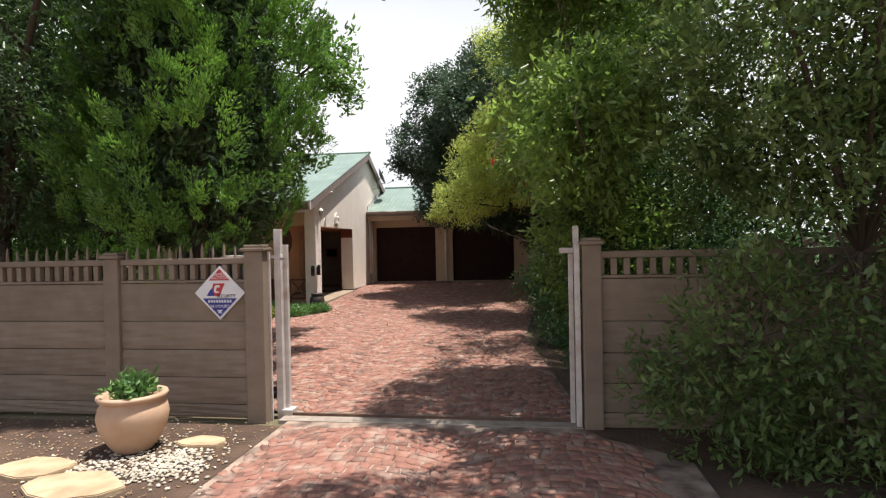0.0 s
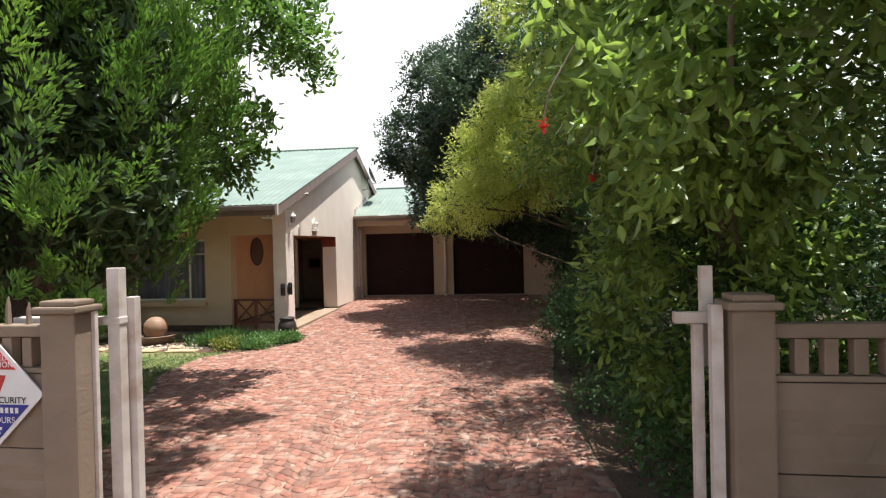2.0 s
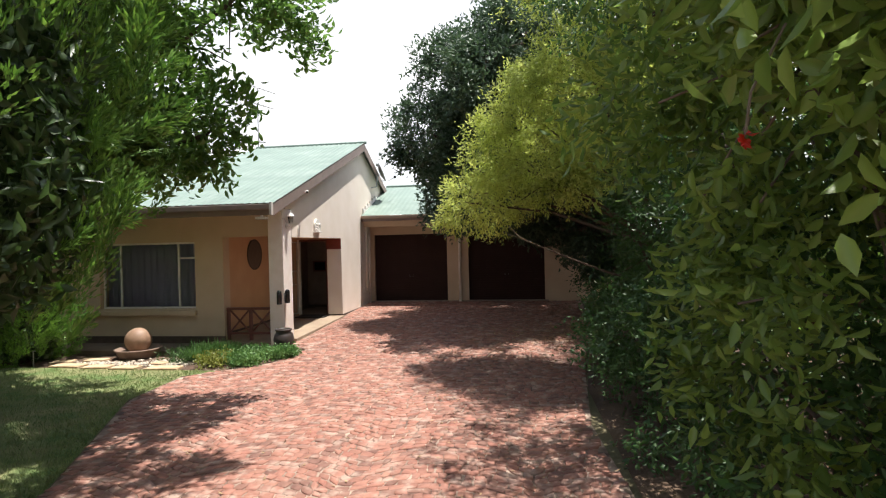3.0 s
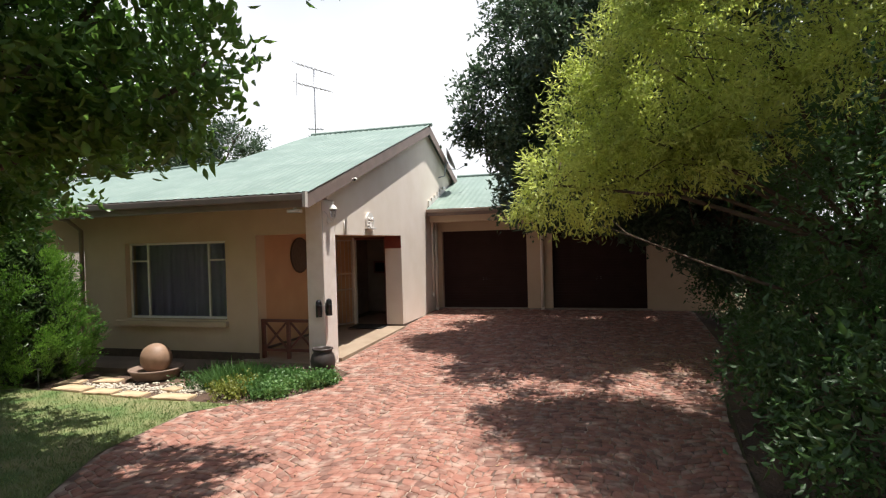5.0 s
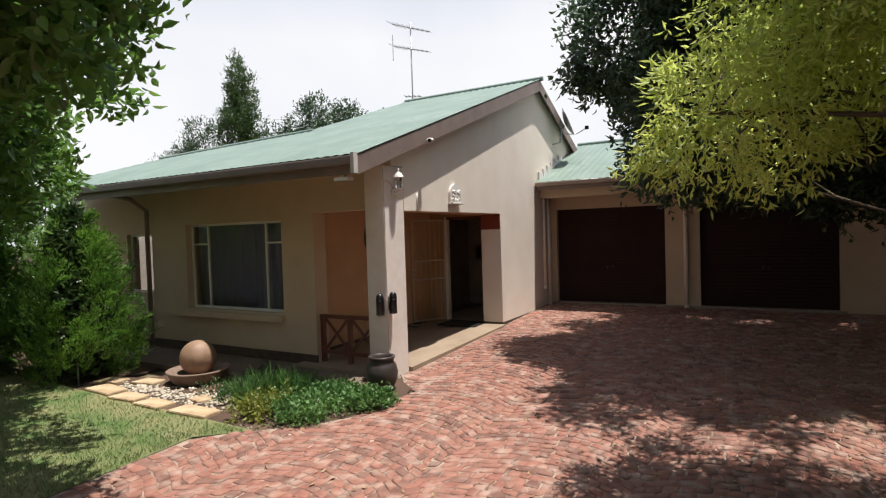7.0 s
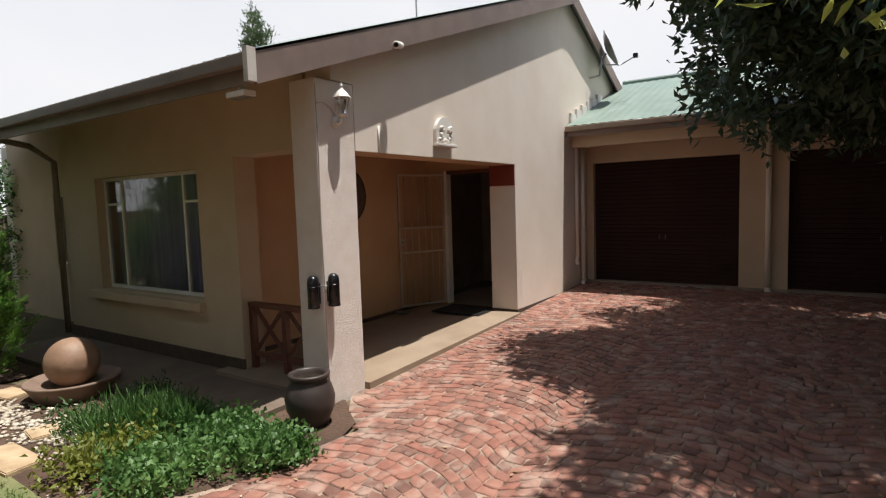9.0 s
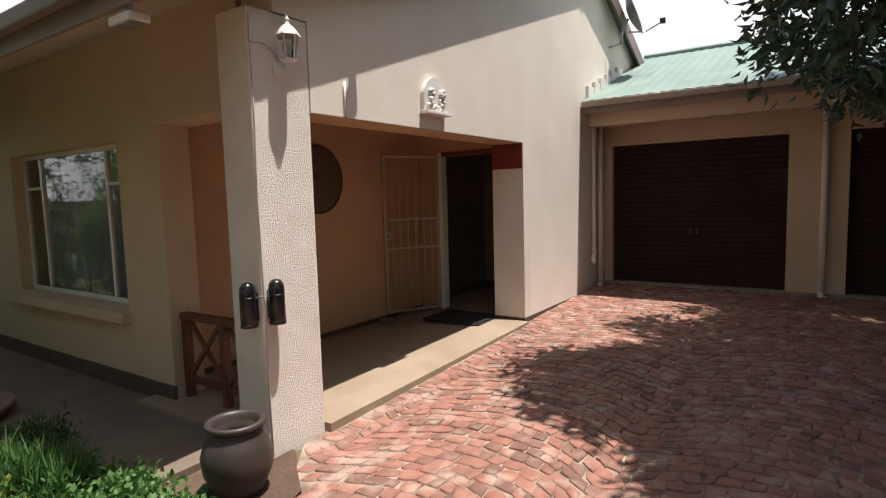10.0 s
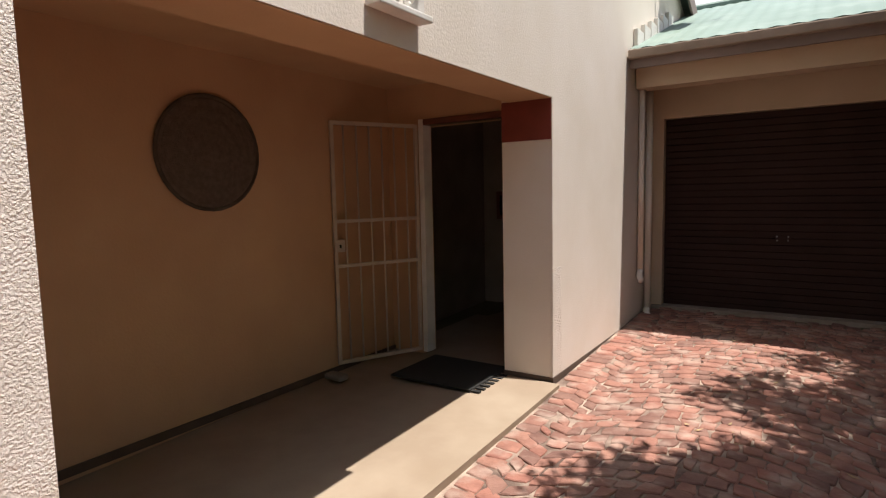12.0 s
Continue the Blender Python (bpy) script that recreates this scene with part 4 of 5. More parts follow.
tree("broadleaf_tree", (-8.4, 9.3, 0), [(-6.2, 9.9, 3.9, 1.8, 1.6, 1.1), (-4.6, 10.5, 3.5, 0.62, 0.6, 0.42), (-4.1, 10.5, 5.2, 0.9, 0.9, 0.75), (-9.4, 11.2, 2.9, 1.5, 1.2, 0.9), (-10.9, 11.4, 2.7, 1.6, 1.2, 1.3), (-8.2, 10.9, 3.2, 1.2, 1.0, 0.8), (-7.9, 9.6, 5.6, 2.5, 2.3, 1.9), (-9.8, 9.3, 4.0, 2.0, 1.8, 1.6), (-5.7, 9.6, 5.6, 1.4, 1.4, 1.2), (-7.6, 10.8, 3.4, 1.4, 1.2, 0.85), (-2.7, 8.4, 6.7, 0.95, 1.1, 0.6), (-4.2, 8.6, 6.6, 1.1, 1.0, 0.8), (-5.6, 11.0, 3.5, 0.5, 0.5, 0.35)],
     "broadleaf tree with dark glossy leaves over the lawn", "tree", L_GLOSSY, 4700, 20, 0.115, 0.062, 0.32, 0.12, 0.15, 0.12, 0.6, 5, 0.25, None, 16, 0.15, True)
tree("dark_garden_tree", (1.6, 18.4, 0.12), [(-1.8, 17.7, 4.7, 1.8, 1.4, 1.6), (-0.5, 18.0, 6.4, 2.0, 1.7, 1.9), (-3.1, 17.4, 4.75, 0.95, 0.9, 0.75), (1.0, 17.8, 4.4, 1.9, 1.5, 1.7), (-2.0, 17.1, 3.3, 1.1, 0.9, 0.9), (-2.5, 17.6, 6.0, 1.0, 1.0, 1.2), (-0.4, 17.6, 3.2, 1.2, 1.0, 0.9), (0.8, 18.0, 2.6, 1.3, 1.2, 1.3), (-0.8, 16.2, 6.3, 1.3, 1.2, 1.0), (-1.5, 16.5, 3.3, 0.9, 0.8, 0.8), (-2.3, 17.0, 3.7, 0.8, 0.8, 0.8), (1.8, 17.5, 7.4, 1.8, 1.8, 1.7), (-0.95, 18.8, 5.4, 1.0, 0.9, 0.9), (-0.55, 19.7, 5.1, 1.1, 1.0, 1.0), (0.7, 20.0, 5.1, 1.5, 1.2, 1.2), (2.1, 19.6, 5.0, 1.4, 1.3, 1.3), (-0.4, 16.7, 5.2, 1.1, 1.0, 0.9), (-2.3, 19.1, 5.0, 1.2, 1.1, 0.9), (-1.9, 20.3, 5.0, 1.2, 0.9, 0.8), (-2.3, 18.2, 3.0, 0.9, 0.8, 0.6), (-0.9, 18.4, 2.9, 1.2, 0.9, 0.7), (-1.6, 15.6, 5.4, 0.9, 0.9, 0.7), (2.7, 15.9, 4.5, 1.2, 1.4, 1.6), (2.7, 13.5, 6.6, 1.4, 1.5, 0.7), (0.3, 18.6, 3.4, 1.2, 1.0, 0.8), (-1.7, 18.9, 2.9, 0.85, 0.6, 0.55), (-0.6, 19.2, 2.9, 0.95, 0.55, 0.6), (0.6, 19.0, 2.8, 1.0, 0.7, 0.75)],
     "dark blue-green tree before the garages", "tree", L_BLUE, 11000, 20, 0.128, 0.054, 0.32, 0.2, 0.1, 0.15, 0.6, 6, 0.25, None, 24, 0.16)
tree("yellow_green_tree", (1.9, 12.9, 0), [(-0.5, 13.3, 4.0, 0.98, 1.0, 1.05), (-1.25, 13.8, 2.95, 0.58, 0.6, 0.55), (0.3, 13.0, 4.6, 1.4, 1.3, 1.2), (1.4, 12.4, 3.8, 1.3, 1.3, 1.3), (-0.3, 13.2, 3.0, 0.9, 0.8, 0.55), (0.6, 12.6, 5.9, 1.5, 1.4, 1.1), (-1.7, 13.2, 2.72, 0.48, 0.5, 0.45), (-1.15, 13.4, 3.45, 0.7, 0.6, 0.6), (1.9, 13.0, 6.9, 1.5, 1.7, 1.4)],
     "yellow-green small-leaved tree over the driveway", "tree", L_YELLOW, 4300, 22, 0.085, 0.024, 0.24, 0.3, 0.05, 0.06, 0.6, 7, 0.25, None, 24, 0.13)
# Lobes around 5 m and up hang out of view, added to cast shade.
tree("gate_shrub", (2.3, 4.4, 0), [(2.35, 4.3, 1.3, 1.3, 0.85, 1.35), (1.9, 4.4, 2.9, 1.2, 0.9, 1.1), (3.5, 4.4, 3.2, 1.4, 1.0, 1.3), (2.2, 5.2, 4.6, 1.5, 1.0, 0.9), (1.55, 4.5, 0.8, 0.65, 0.55, 0.8), (3.6, 3.8, 1.3, 1.2, 1.0, 1.3), (2.6, 5.0, 5.8, 1.6, 1.2, 1.1), (4.6, 5.0, 1.6, 1.4, 1.2, 1.6), (0.5, 3.3, 5.4, 1.3, 1.0, 0.9), (1.5, 2.6, 5.2, 1.4, 1.3, 0.8), (1.3, 4.3, 5.0, 1.2, 0.9, 0.7), (3.3, 3.6, 5.5, 1.8, 1.3, 0.9), (4.7, 4.4, 5.2, 1.5, 1.4, 0.9), (3.0, 5.0, 3.6, 1.2, 0.8, 1.2), (4.4, 5.4, 3.2, 1.4, 1.2, 1.5), (2.3, 6.4, 3.4, 0.9, 0.8, 1.3), (2.2, 5.8, 2.6, 0.8, 0.6, 0.9)],
     "tall leafy shrub hanging over the gate wall", "shrub", L_GATE, 6300, 20, 0.084, 0.035, 0.26, 0.15, 0.2, 0.035, 0.75, 8, 0.25, M_BARK, 24, 0.16)
tree("broad_leaved_shrub", (1.3, 6.9, 0), [(0.6, 6.9, 3.0, 0.8, 0.85, 0.85), (0.6, 5.9, 2.9, 0.65, 0.7, 0.75), (0.45, 5.0, 2.8, 0.55, 0.5, 0.5), (0.95, 6.8, 1.7, 0.75, 0.9, 0.9), (0.75, 7.0, 4.2, 1.0, 1.0, 0.9), (0.7, 6.8, 5.4, 1.0, 1.1, 0.9), (0.25, 6.3, 5.1, 0.9, 0.9, 0.6)],
     "broad-leaved green shrub arching over the gateway", "shrub", L_MID, 2400, 16, 0.088, 0.036, 0.28, 0.35, 0.0, 0.06, 0.6, 18, 0.3, M_TWIG, 22, 0.15, True, 0.7)
tree("roadside_shrub", (1.4, 8.0, 0), [(1.0, 7.4, 1.0, 0.75, 1.1, 1.0), (0.85, 9.4, 0.9, 0.75, 1.2, 0.95), (1.6, 8.2, 2.2, 1.1, 1.5, 0.9), (1.7, 9.9, 3.0, 1.3, 1.6, 1.3), (0.95, 6.4, 0.8, 0.5, 0.6, 0.8), (2.2, 8.8, 1.4, 1.2, 1.5, 1.2), (0.5, 8.4, 4.95, 0.9, 1.3, 0.6), (0.4, 10.3, 5.05, 0.9, 1.2, 0.6)],
     "dark leafy shrub beside the driveway", "shrub", L_HEDGE, 2700, 18, 0.075, 0.034, 0.26, 0.2, 0.1, 0.06, 0.6, 9)
tree("roadside_shrub", (1.3, 12.0, 0), [(0.75, 11.1, 0.8, 0.75, 0.95, 0.85), (1.0, 13.0, 0.8, 0.85, 1.2, 0.85), (1.7, 12.0, 2.6, 1.2, 1.7, 1.3), (1.9, 14.4, 2.4, 1.2, 1.5, 1.4), (1.4, 14.8, 0.9, 0.9, 1.0, 0.9), (1.2, 15.1, 3.1, 0.8, 0.9, 0.6)],
     "dark leafy shrub beside the driveway under the tree", "shrub", L_HEDGE, 2500, 18, 0.075, 0.034, 0.26, 0.2, 0.1, 0.06, 0.6, 10)
tree("roadside_shrub", (2.3, 17.2, 0.1), [(1.9, 16.6, 1.0, 1.0, 1.4, 1.0), (2.1, 18.8, 1.2, 1.1, 1.4, 1.2), (2.6, 17.2, 3.0, 1.5, 1.8, 1.6), (1.5, 20.0, 1.6, 0.9, 0.8, 1.6), (1.3, 18.6, 1.2, 0.8, 0.9, 1.2)],
     "dark leafy shrub by the garage corner", "shrub", L_HEDGE, 2100, 18, 0.085, 0.036, 0.28, 0.2, 0.1, 0.06, 0.6, 11)
conifer("garden_conifer", (-10.2, 13.1, 0), [(0.05, 0.75), (0.6, 0.95), (1.3, 0.84), (2.0, 0.52), (2.55, 0.1)],
        "rounded small conifer beside the house", "shrub", L_THUJA, 420, 80, 0.30, 0.85, (0.055, 0.017))
conifer("garden_conifer", (-11.9, 12.4, 0), [(0.05, 0.8), (0.8, 1.15), (1.6, 0.95), (2.3, 0.6), (2.9, 0.1)],
        "rounded conifer further along the lawn", "shrub", L_THUJA, 420, 70, 0.34, 0.85, (0.06, 0.018))
tree("boundary_shrub", (4.2, 7.4, 0), [(3.2, 7.4, 1.6, 1.4, 1.3, 1.6), (5.2, 7.2, 1.8, 1.6, 1.3, 1.8), (3.4, 10.0, 1.6, 1.3, 1.6, 1.5), (3.6, 13.0, 2.0, 1.3, 1.8, 1.9)],
     "dense dark shrubs along the side boundary", "shrub", L_HEDGE, 1200, 18, 0.10, 0.045, 0.3, 0.2, 0.1, 0.07, 0.6, 19)
tree("boundary_shrub", (-15.2, 11.5, 0), [(-15.0, 9.6, 1.6, 1.2, 1.6, 1.6), (-15.2, 12.4, 1.8, 1.2, 1.6, 1.8), (-15.2, 15.2, 1.7, 1.2, 1.6, 1.7), (-15.0, 7.2, 1.8, 1.2, 1.5, 1.8)],
     "tall dark shrubs along the far side of the lawn", "shrub", L_HEDGE, 1100, 18, 0.11, 0.05, 0.3, 0.2, 0.1, 0.07, 0.6, 20)
# beyond the house
tree("cypress_tree", (-34.3, 36.0, 0), [(-34.3, 36, 5.0, 1.7, 1.7, 5.0), (-34.2, 36, 9.6, 1.45, 1.45, 3.2), (-33.8, 36, 12.0, 0.75, 0.75, 2.3), (-34.7, 36, 12.8, 0.6, 0.6, 2.0)],
     "tall dark cypress behind the house", "tree", L_DARK, 1900, 16, 0.26, 0.07, 0.5, 0.0, 0.8, 0.3, 0.5, 14, 0.12)
tree("distant_tree", (-28.5, 38.0, 0), [(-28.9, 38, 9.6, 2.0, 1.6, 1.7), (-25.6, 38, 9.2, 2.0, 1.6, 1.4), (-32.0, 38, 8.6, 2.2, 1.7, 1.4), (-30.0, 38, 6.5, 4.0, 2.0, 2.5), (-25.0, 38, 6.5, 3.0, 2.0, 2.2)],
     "broad tree in the distance behind the house", "tree", L_BLUE, 1600, 16, 0.24, 0.10, 0.6, 0.1, 0.2, 0.2, 0.6, 15)
tree("distant_tree", (-39.0, 36.0, 0), [(-38.6, 36, 8.4, 1.5, 1.5, 2.6), (-41.5, 36, 7.0, 2.2, 1.8, 2.2), (-39, 36, 5, 3, 2, 2.5)],
     "grey-green tree in the distance behind the house", "tree", L_BLUE, 1000, 16, 0.24, 0.09, 0.6, 0.1, 0.3, 0.2, 0.6, 16)
# bare branch under the yellow-green tree
br = thing("bare_branch", Matrix.Translation((0.4, 13.9, 0)), "pale bare branch leaning out of the shrubs", "branch")
part("stem", tube([(0.9, 0.2, 0.9), (0.35, -0.2, 1.45), (-0.35, 0.2, 1.72), (-1.0, 0.3, 2.0), (-1.6, 0.4, 2.25)], [0.026, 0.022, 0.016, 0.011, 0.005], 7), M_BARK, br, smooth=True)
part("side_twig", tube([(-1.0, 0.3, 2.0), (-1.3, 0.6, 2.15), (-1.5, 0.9, 2.35)], [0.012, 0.008, 0.004], 6), M_TWIG, br, smooth=True)
for x, y, z in ((-0.26, 4.85, 2.42), (0.0, 5.6, 2.3)):
    fl = thing("red_blossom", Matrix.Translation((x, y, z)), "red blossom hanging in the gateway shrub", "flower", "red blossoms")
    pp = RNG.normal(size=(18, 3)) * 0.006
    leaves("petals", pp, RNG.normal(size=(18, 3)) + np.array([0, 0, -0.5]), 0.026, 0.016, L_DEAD, fl)
    part("stalk", tube([(0, 0, 0.0), (0.02, 0.01, 0.12), (0.12, 0.05, 0.3)], 0.004, 5), M_TWIG, fl)

# ---- things at the house ----
HV = lambda u, v, z=0.0, rz=0.0: H @ pose(u, v, z, 0, 0, rz)

rail = thing("porch_rail", HV(-1.405, 0.13, FLOOR), "dark red wooden porch rail with crossed braces", "railing")
for x in (0.03, 0.53, 1.03):
    part("post", boxes((x - 0.03, x + 0.03, -0.03, 0.03, -0.06, 0.60), bevel=0.005), M_WOOD, rail)
part("top_rail", boxes((-0.0, 1.06, -0.04, 0.04, 0.60, 0.65), bevel=0.006), M_WOOD, rail)
part("bottom_rail", boxes((0.06, 0.50, -0.02, 0.02, 0.08, 0.13), (0.56, 1.0, -0.02, 0.02, 0.08, 0.13), bevel=0.004), M_WOOD, rail)
for x0 in (0.06, 0.56):
    for a, b, y in ((0.13, 0.60, -0.008), (0.60, 0.13, 0.008)):
        bm = bmesh.new()
        vs = [bm.verts.new((x, y + dy, z)) for dy in (-0.012, 0.012) for x, z in ((x0, a - 0.025), (x0, a + 0.025), (x0 + 0.44, b + 0.025), (x0 + 0.44, b - 0.025))]
        for f in ((0, 1, 2, 3), (7, 6, 5, 4), (0, 4, 5, 1), (1, 5, 6, 2), (2, 6, 7, 3), (3, 7, 4, 0)):
            bm.faces.new([vs[i] for i in f])
        part("brace", bm, M_WOOD, rail)

disc = thing("woven_disc", HV(-1.665, 1.90, 1.90), "large round woven brown disc hung on the porch wall", "wall ornament")
bm = bmesh.new()
prof = [(0.0, 0.05)] + [(0.037 * i, 0.05 + 0.004 * (i % 2) - 0.0035 * i) for i in range(1, 10)] + [(0.37, 0.004), (0.35, 0.0), (0.0, 0.0)]
d = part("disc", lathe(prof, 48), mat("woven_grass", (0.13, 0.092, 0.068), (0.095, 0.066, 0.048), 0.95, 30.0, bump=0.8), disc, smooth=False)
d.matrix_basis = pose(0, 0, 0, 0, 90, 0)
rim = part("rim", tube([(0.36 * math.cos(k * math.pi / 18), 0.36 * math.sin(k * math.pi / 18), 0.012) for k in range(37)], 0.013, 8), M_BARK, disc, "darker bound rim", smooth=True)
rim.matrix_basis = pose(0, 0, 0, 0, 90, 0)

# security gate, opened back towards the wall
gate = thing("security_gate", HV(-1.32, 3.68, 0.225, 180 + 65), "white steel security gate, open against the porch wall", "security gate")
GWD, GH = 0.79, 1.98
for s in ((0, 0.03, -0.015, 0.015, 0, GH), (GWD - 0.03, GWD, -0.015, 0.015, 0, GH), (0.03, GWD - 0.03, -0.015, 0.015, 0, 0.03), (0.03, GWD - 0.03, -0.015, 0.015, GH - 0.03, GH),
          (0.03, GWD - 0.03, -0.014, 0.014, 0.80, 0.828), (0.03, GWD - 0.03, -0.014, 0.014, 1.165, 1.193)):
    part("frame_bar", boxes(s, bevel=0.003), M_GATE, gate)
for i in range(1, 7):
    x = GWD * i / 7
    part("bar", tube([(x, 0, 0.02), (x, 0, GH - 0.02)], 0.008, 8), M_GATE, gate, smooth=True)
lk = part("lock_box", boxes((GWD - 0.09, GWD - 0.005, -0.024, 0.024, 0.93, 1.03), bevel=0.004), M_GATE, gate)
part("keyhole", boxes((GWD - 0.055, GWD - 0.04, -0.027, 0.027, 0.965, 0.99)), M_BLACK, lk)
jam = thing("door_1", HV(-1.32, 3.70, FLOOR + 0.04), "white door frame of the front doorway, door open inside", "door frame", kind="structure")
part("jamb", boxes((0.0, 0.05, 0.0, 0.12, 0, 2.05), bevel=0.004), M_WHITE, jam)
part("jamb", boxes((0.81, 0.86, 0.0, 0.12, 0, 2.05), bevel=0.004), M_WOOD, jam)
part("head", boxes((0.05, 0.81, 0.0, 0.12, 2.0, 2.05), bevel=0.004), M_WOOD, jam)
mt = thing("doormat", HV(-1.15, 3.02, FLOOR + 0.036), "black doormat with a fringed edge at the doorway", "doormat")
part("mat", boxes((0, 0.72, 0, 0.62, 0.001, 0.018), bevel=0.004), M_MAT, mt)
for i in range(9):
    part("tassel", boxes((0.722, 0.79, 0.01 + 0.068 * i, 0.045 + 0.068 * i, 0.001, 0.012), bevel=0.002), M_MAT, mt)
stn = thing("door_stop_stone", HV(-1.50, 2.78, FLOOR + 0.02), "grey stone at the foot of the porch wall", "stone")
part("stone", boxes((-0.09, 0.09, -0.05, 0.05, 0, 0.05), bevel=0.022), mat("grey_stone", (0.22, 0.19, 0.16), None, 0.9, 12.0, bump=0.4), stn, smooth=True)
pic = thing("picture", HV(-1.5, 5.88, 1.45), "small dark framed picture on the hall wall", "picture")
part("frame", boxes((-0.22, 0.22, -0.03, 0.01, -0.17, 0.17), bevel=0.008), M_WOOD, pic)
part("print", boxes((-0.17, 0.17, -0.034, -0.031, -0.12, 0.12)), M_BLACK, pic)

# lantern
lan = thing("wall_lantern", HV(0.003, 0.045, 2.60), "white cast-metal wall lantern with clear panes", "wall lamp")
bp = part("back_plate", lathe([(0, 0), (0.055, 0.0), (0.05, 0.018), (0.02, 0.026), (0, 0.026)], 20), M_WHITE, lan, smooth=True)
bp.matrix_basis = pose(0, 0, -0.1, 0, 90, 0)
part("arm", tube([(0.015, 0, -0.1), (0.05, 0, -0.12), (0.085, 0, -0.11), (0.095, 0, -0.06)], [0.014, 0.011, 0.011, 0.014], 8), M_WHITE, lan, smooth=True)
body = part("lamp_body", lathe([(0.012, -0.07), (0.05, -0.055), (0.052, -0.045), (0.012, -0.04)], 6), M_WHITE, lan)
body.location = (0.095, 0, 0)
for k in range(6):
    a = k * math.pi / 3
    b2 = part("lamp_rib", tube([(0.095 + 0.048 * math.cos(a), 0.048 * math.sin(a), -0.045), (0.095 + 0.068 * math.cos(a), 0.068 * math.sin(a), 0.10)], 0.005, 5), M_WHITE, lan)
gl = part("glass_shade", lathe([(0.044, -0.042), (0.062, 0.098)], 6), M_GLASS, lan)
gl.location = (0.095, 0, 0)
rf = part("lamp_roof", lathe([(0.0, 0.09), (0.084, 0.095), (0.078, 0.108), (0.05, 0.145), (0.02, 0.165), (0.012, 0.185), (0.018, 0.195), (0.006, 0.225), (0, 0.23)], 6), M_WHITE, lan)
rf.location = (0.095, 0, 0)
part("lamp_bulb", lathe([(0, -0.03), (0.012, -0.03), (0.014, 0.0), (0.026, 0.03), (0.02, 0.055), (0, 0.065)], 12), M_WHITE, lan, smooth=True).location = (0.095, 0, 0)

# plaque over the opening
pl = thing("wall_plaque", HV(0.0, 1.72, 2.42), "white arched plaster plaque with a relief of clustered fruit", "plaque")
arch = [(-0.175, 0.0), (0.175, 0.0), (0.175, 0.12)] + [(0.175 * math.cos(a), 0.12 + 0.17 * math.sin(a)) for a in np.linspace(0.2, math.pi - 0.2, 12)] + [(-0.175, 0.12)]
bm = bmesh.new()
a_ = [bm.verts.new((0.003, x, z)) for x, z in arch]
b_ = [bm.verts.new((0.045, x, z)) for x, z in arch]
bm.faces.new(a_[::-1])
bm.faces.new(b_)
for i in range(len(arch)):
    j = (i + 1) % len(arch)
    bm.faces.new((a_[i], a_[j], b_[j], b_[i]))
part("tablet", bm, M_WHITE, pl)
part("shelf", boxes((0.003, 0.085, -0.19, 0.19, -0.03, 0.0), bevel=0.006), M_WHITE, pl)
rnd = random.Random(5)
for sx in (-0.08, 0.08):
    for k in range(15):
        y, z = sx + rnd.uniform(-0.045, 0.045) * (1.2 - k / 20), 0.022 + 0.0115 * k + rnd.uniform(-0.008, 0.008)
        bm = bmesh.new()
        bmesh.ops.create_icosphere(bm, subdivisions=2, radius=rnd.uniform(0.013, 0.024), matrix=Matrix.Translation((0.055, y, z)))
        part("relief_fruit", bm, M_WHITE, pl, smooth=True)

# beam sensors and their cables
def sensor(m):
    s = thing("beam_sensor", m, "glossy black alarm beam sensor fixed to the pillar", "alarm sensor", "alarm sensors")
    c = part("cover", lathe([(0, 0.0), (0.044, 0.0), (0.05, 0.012), (0.05, 0.215), (0.045, 0.25), (0.028, 0.272), (0, 0.28)], 24), M_BLACK, s, smooth=True)
    part("band", lathe([(0.0502, 0.178), (0.052, 0.180), (0.052, 0.184), (0.0502, 0.186)], 24), M_BLACK, s)
    part("foot", lathe([(0.036, -0.006), (0.052, -0.004), (0.053, 0.014), (0.0502, 0.018)], 24), M_BLACK, s)
    part("bracket", boxes((-0.054, -0.03, -0.034, 0.034, 0.03, 0.21), bevel=0.005), M_BLACK, s)
    return s


sensor(HV(0.056, -0.112, 0.925))
sensor(HV(-0.065, -0.236, 0.912, -90))
cb = thing("cable", HV(0, 0, 0), "thin pale cable running down the pillar's corner", "cable")
part("cable_run", tube([(0.006, -0.172, 2.8), (0.008, -0.166, 2.2), (0.006, -0.174, 1.7), (0.008, -0.168, 1.1), (0.007, -0.172, 0.6), (0.008, -0.166, 0.06)], 0.005, 6), M_STEELW, cb, smooth=True)
part("lamp_lead", tube([(0.008, -0.172, 2.64), (0.009, -0.08, 2.65), (0.009, 0.0, 2.61), (0.012, 0.045, 2.54)], 0.006, 6), M_STEELW, cb, smooth=True)
part("sensor_lead", tube([(0.05, -0.115, 1.11), (0.03, -0.15, 1.095), (0.012, -0.188, 1.10), (-0.03, -0.195, 1.09), (-0.06, -0.205, 1.11)], 0.004, 6), M_METAL, cb, smooth=True)
cd = thing("conduit", HV(0.008, 0.62, OPEN), "short pale conduit over the opening", "conduit")
part("pipe", tube([(0.006, 0, 0.0), (0.006, 0, 0.25)], 0.008, 6), M_WHITE, cd, smooth=True)

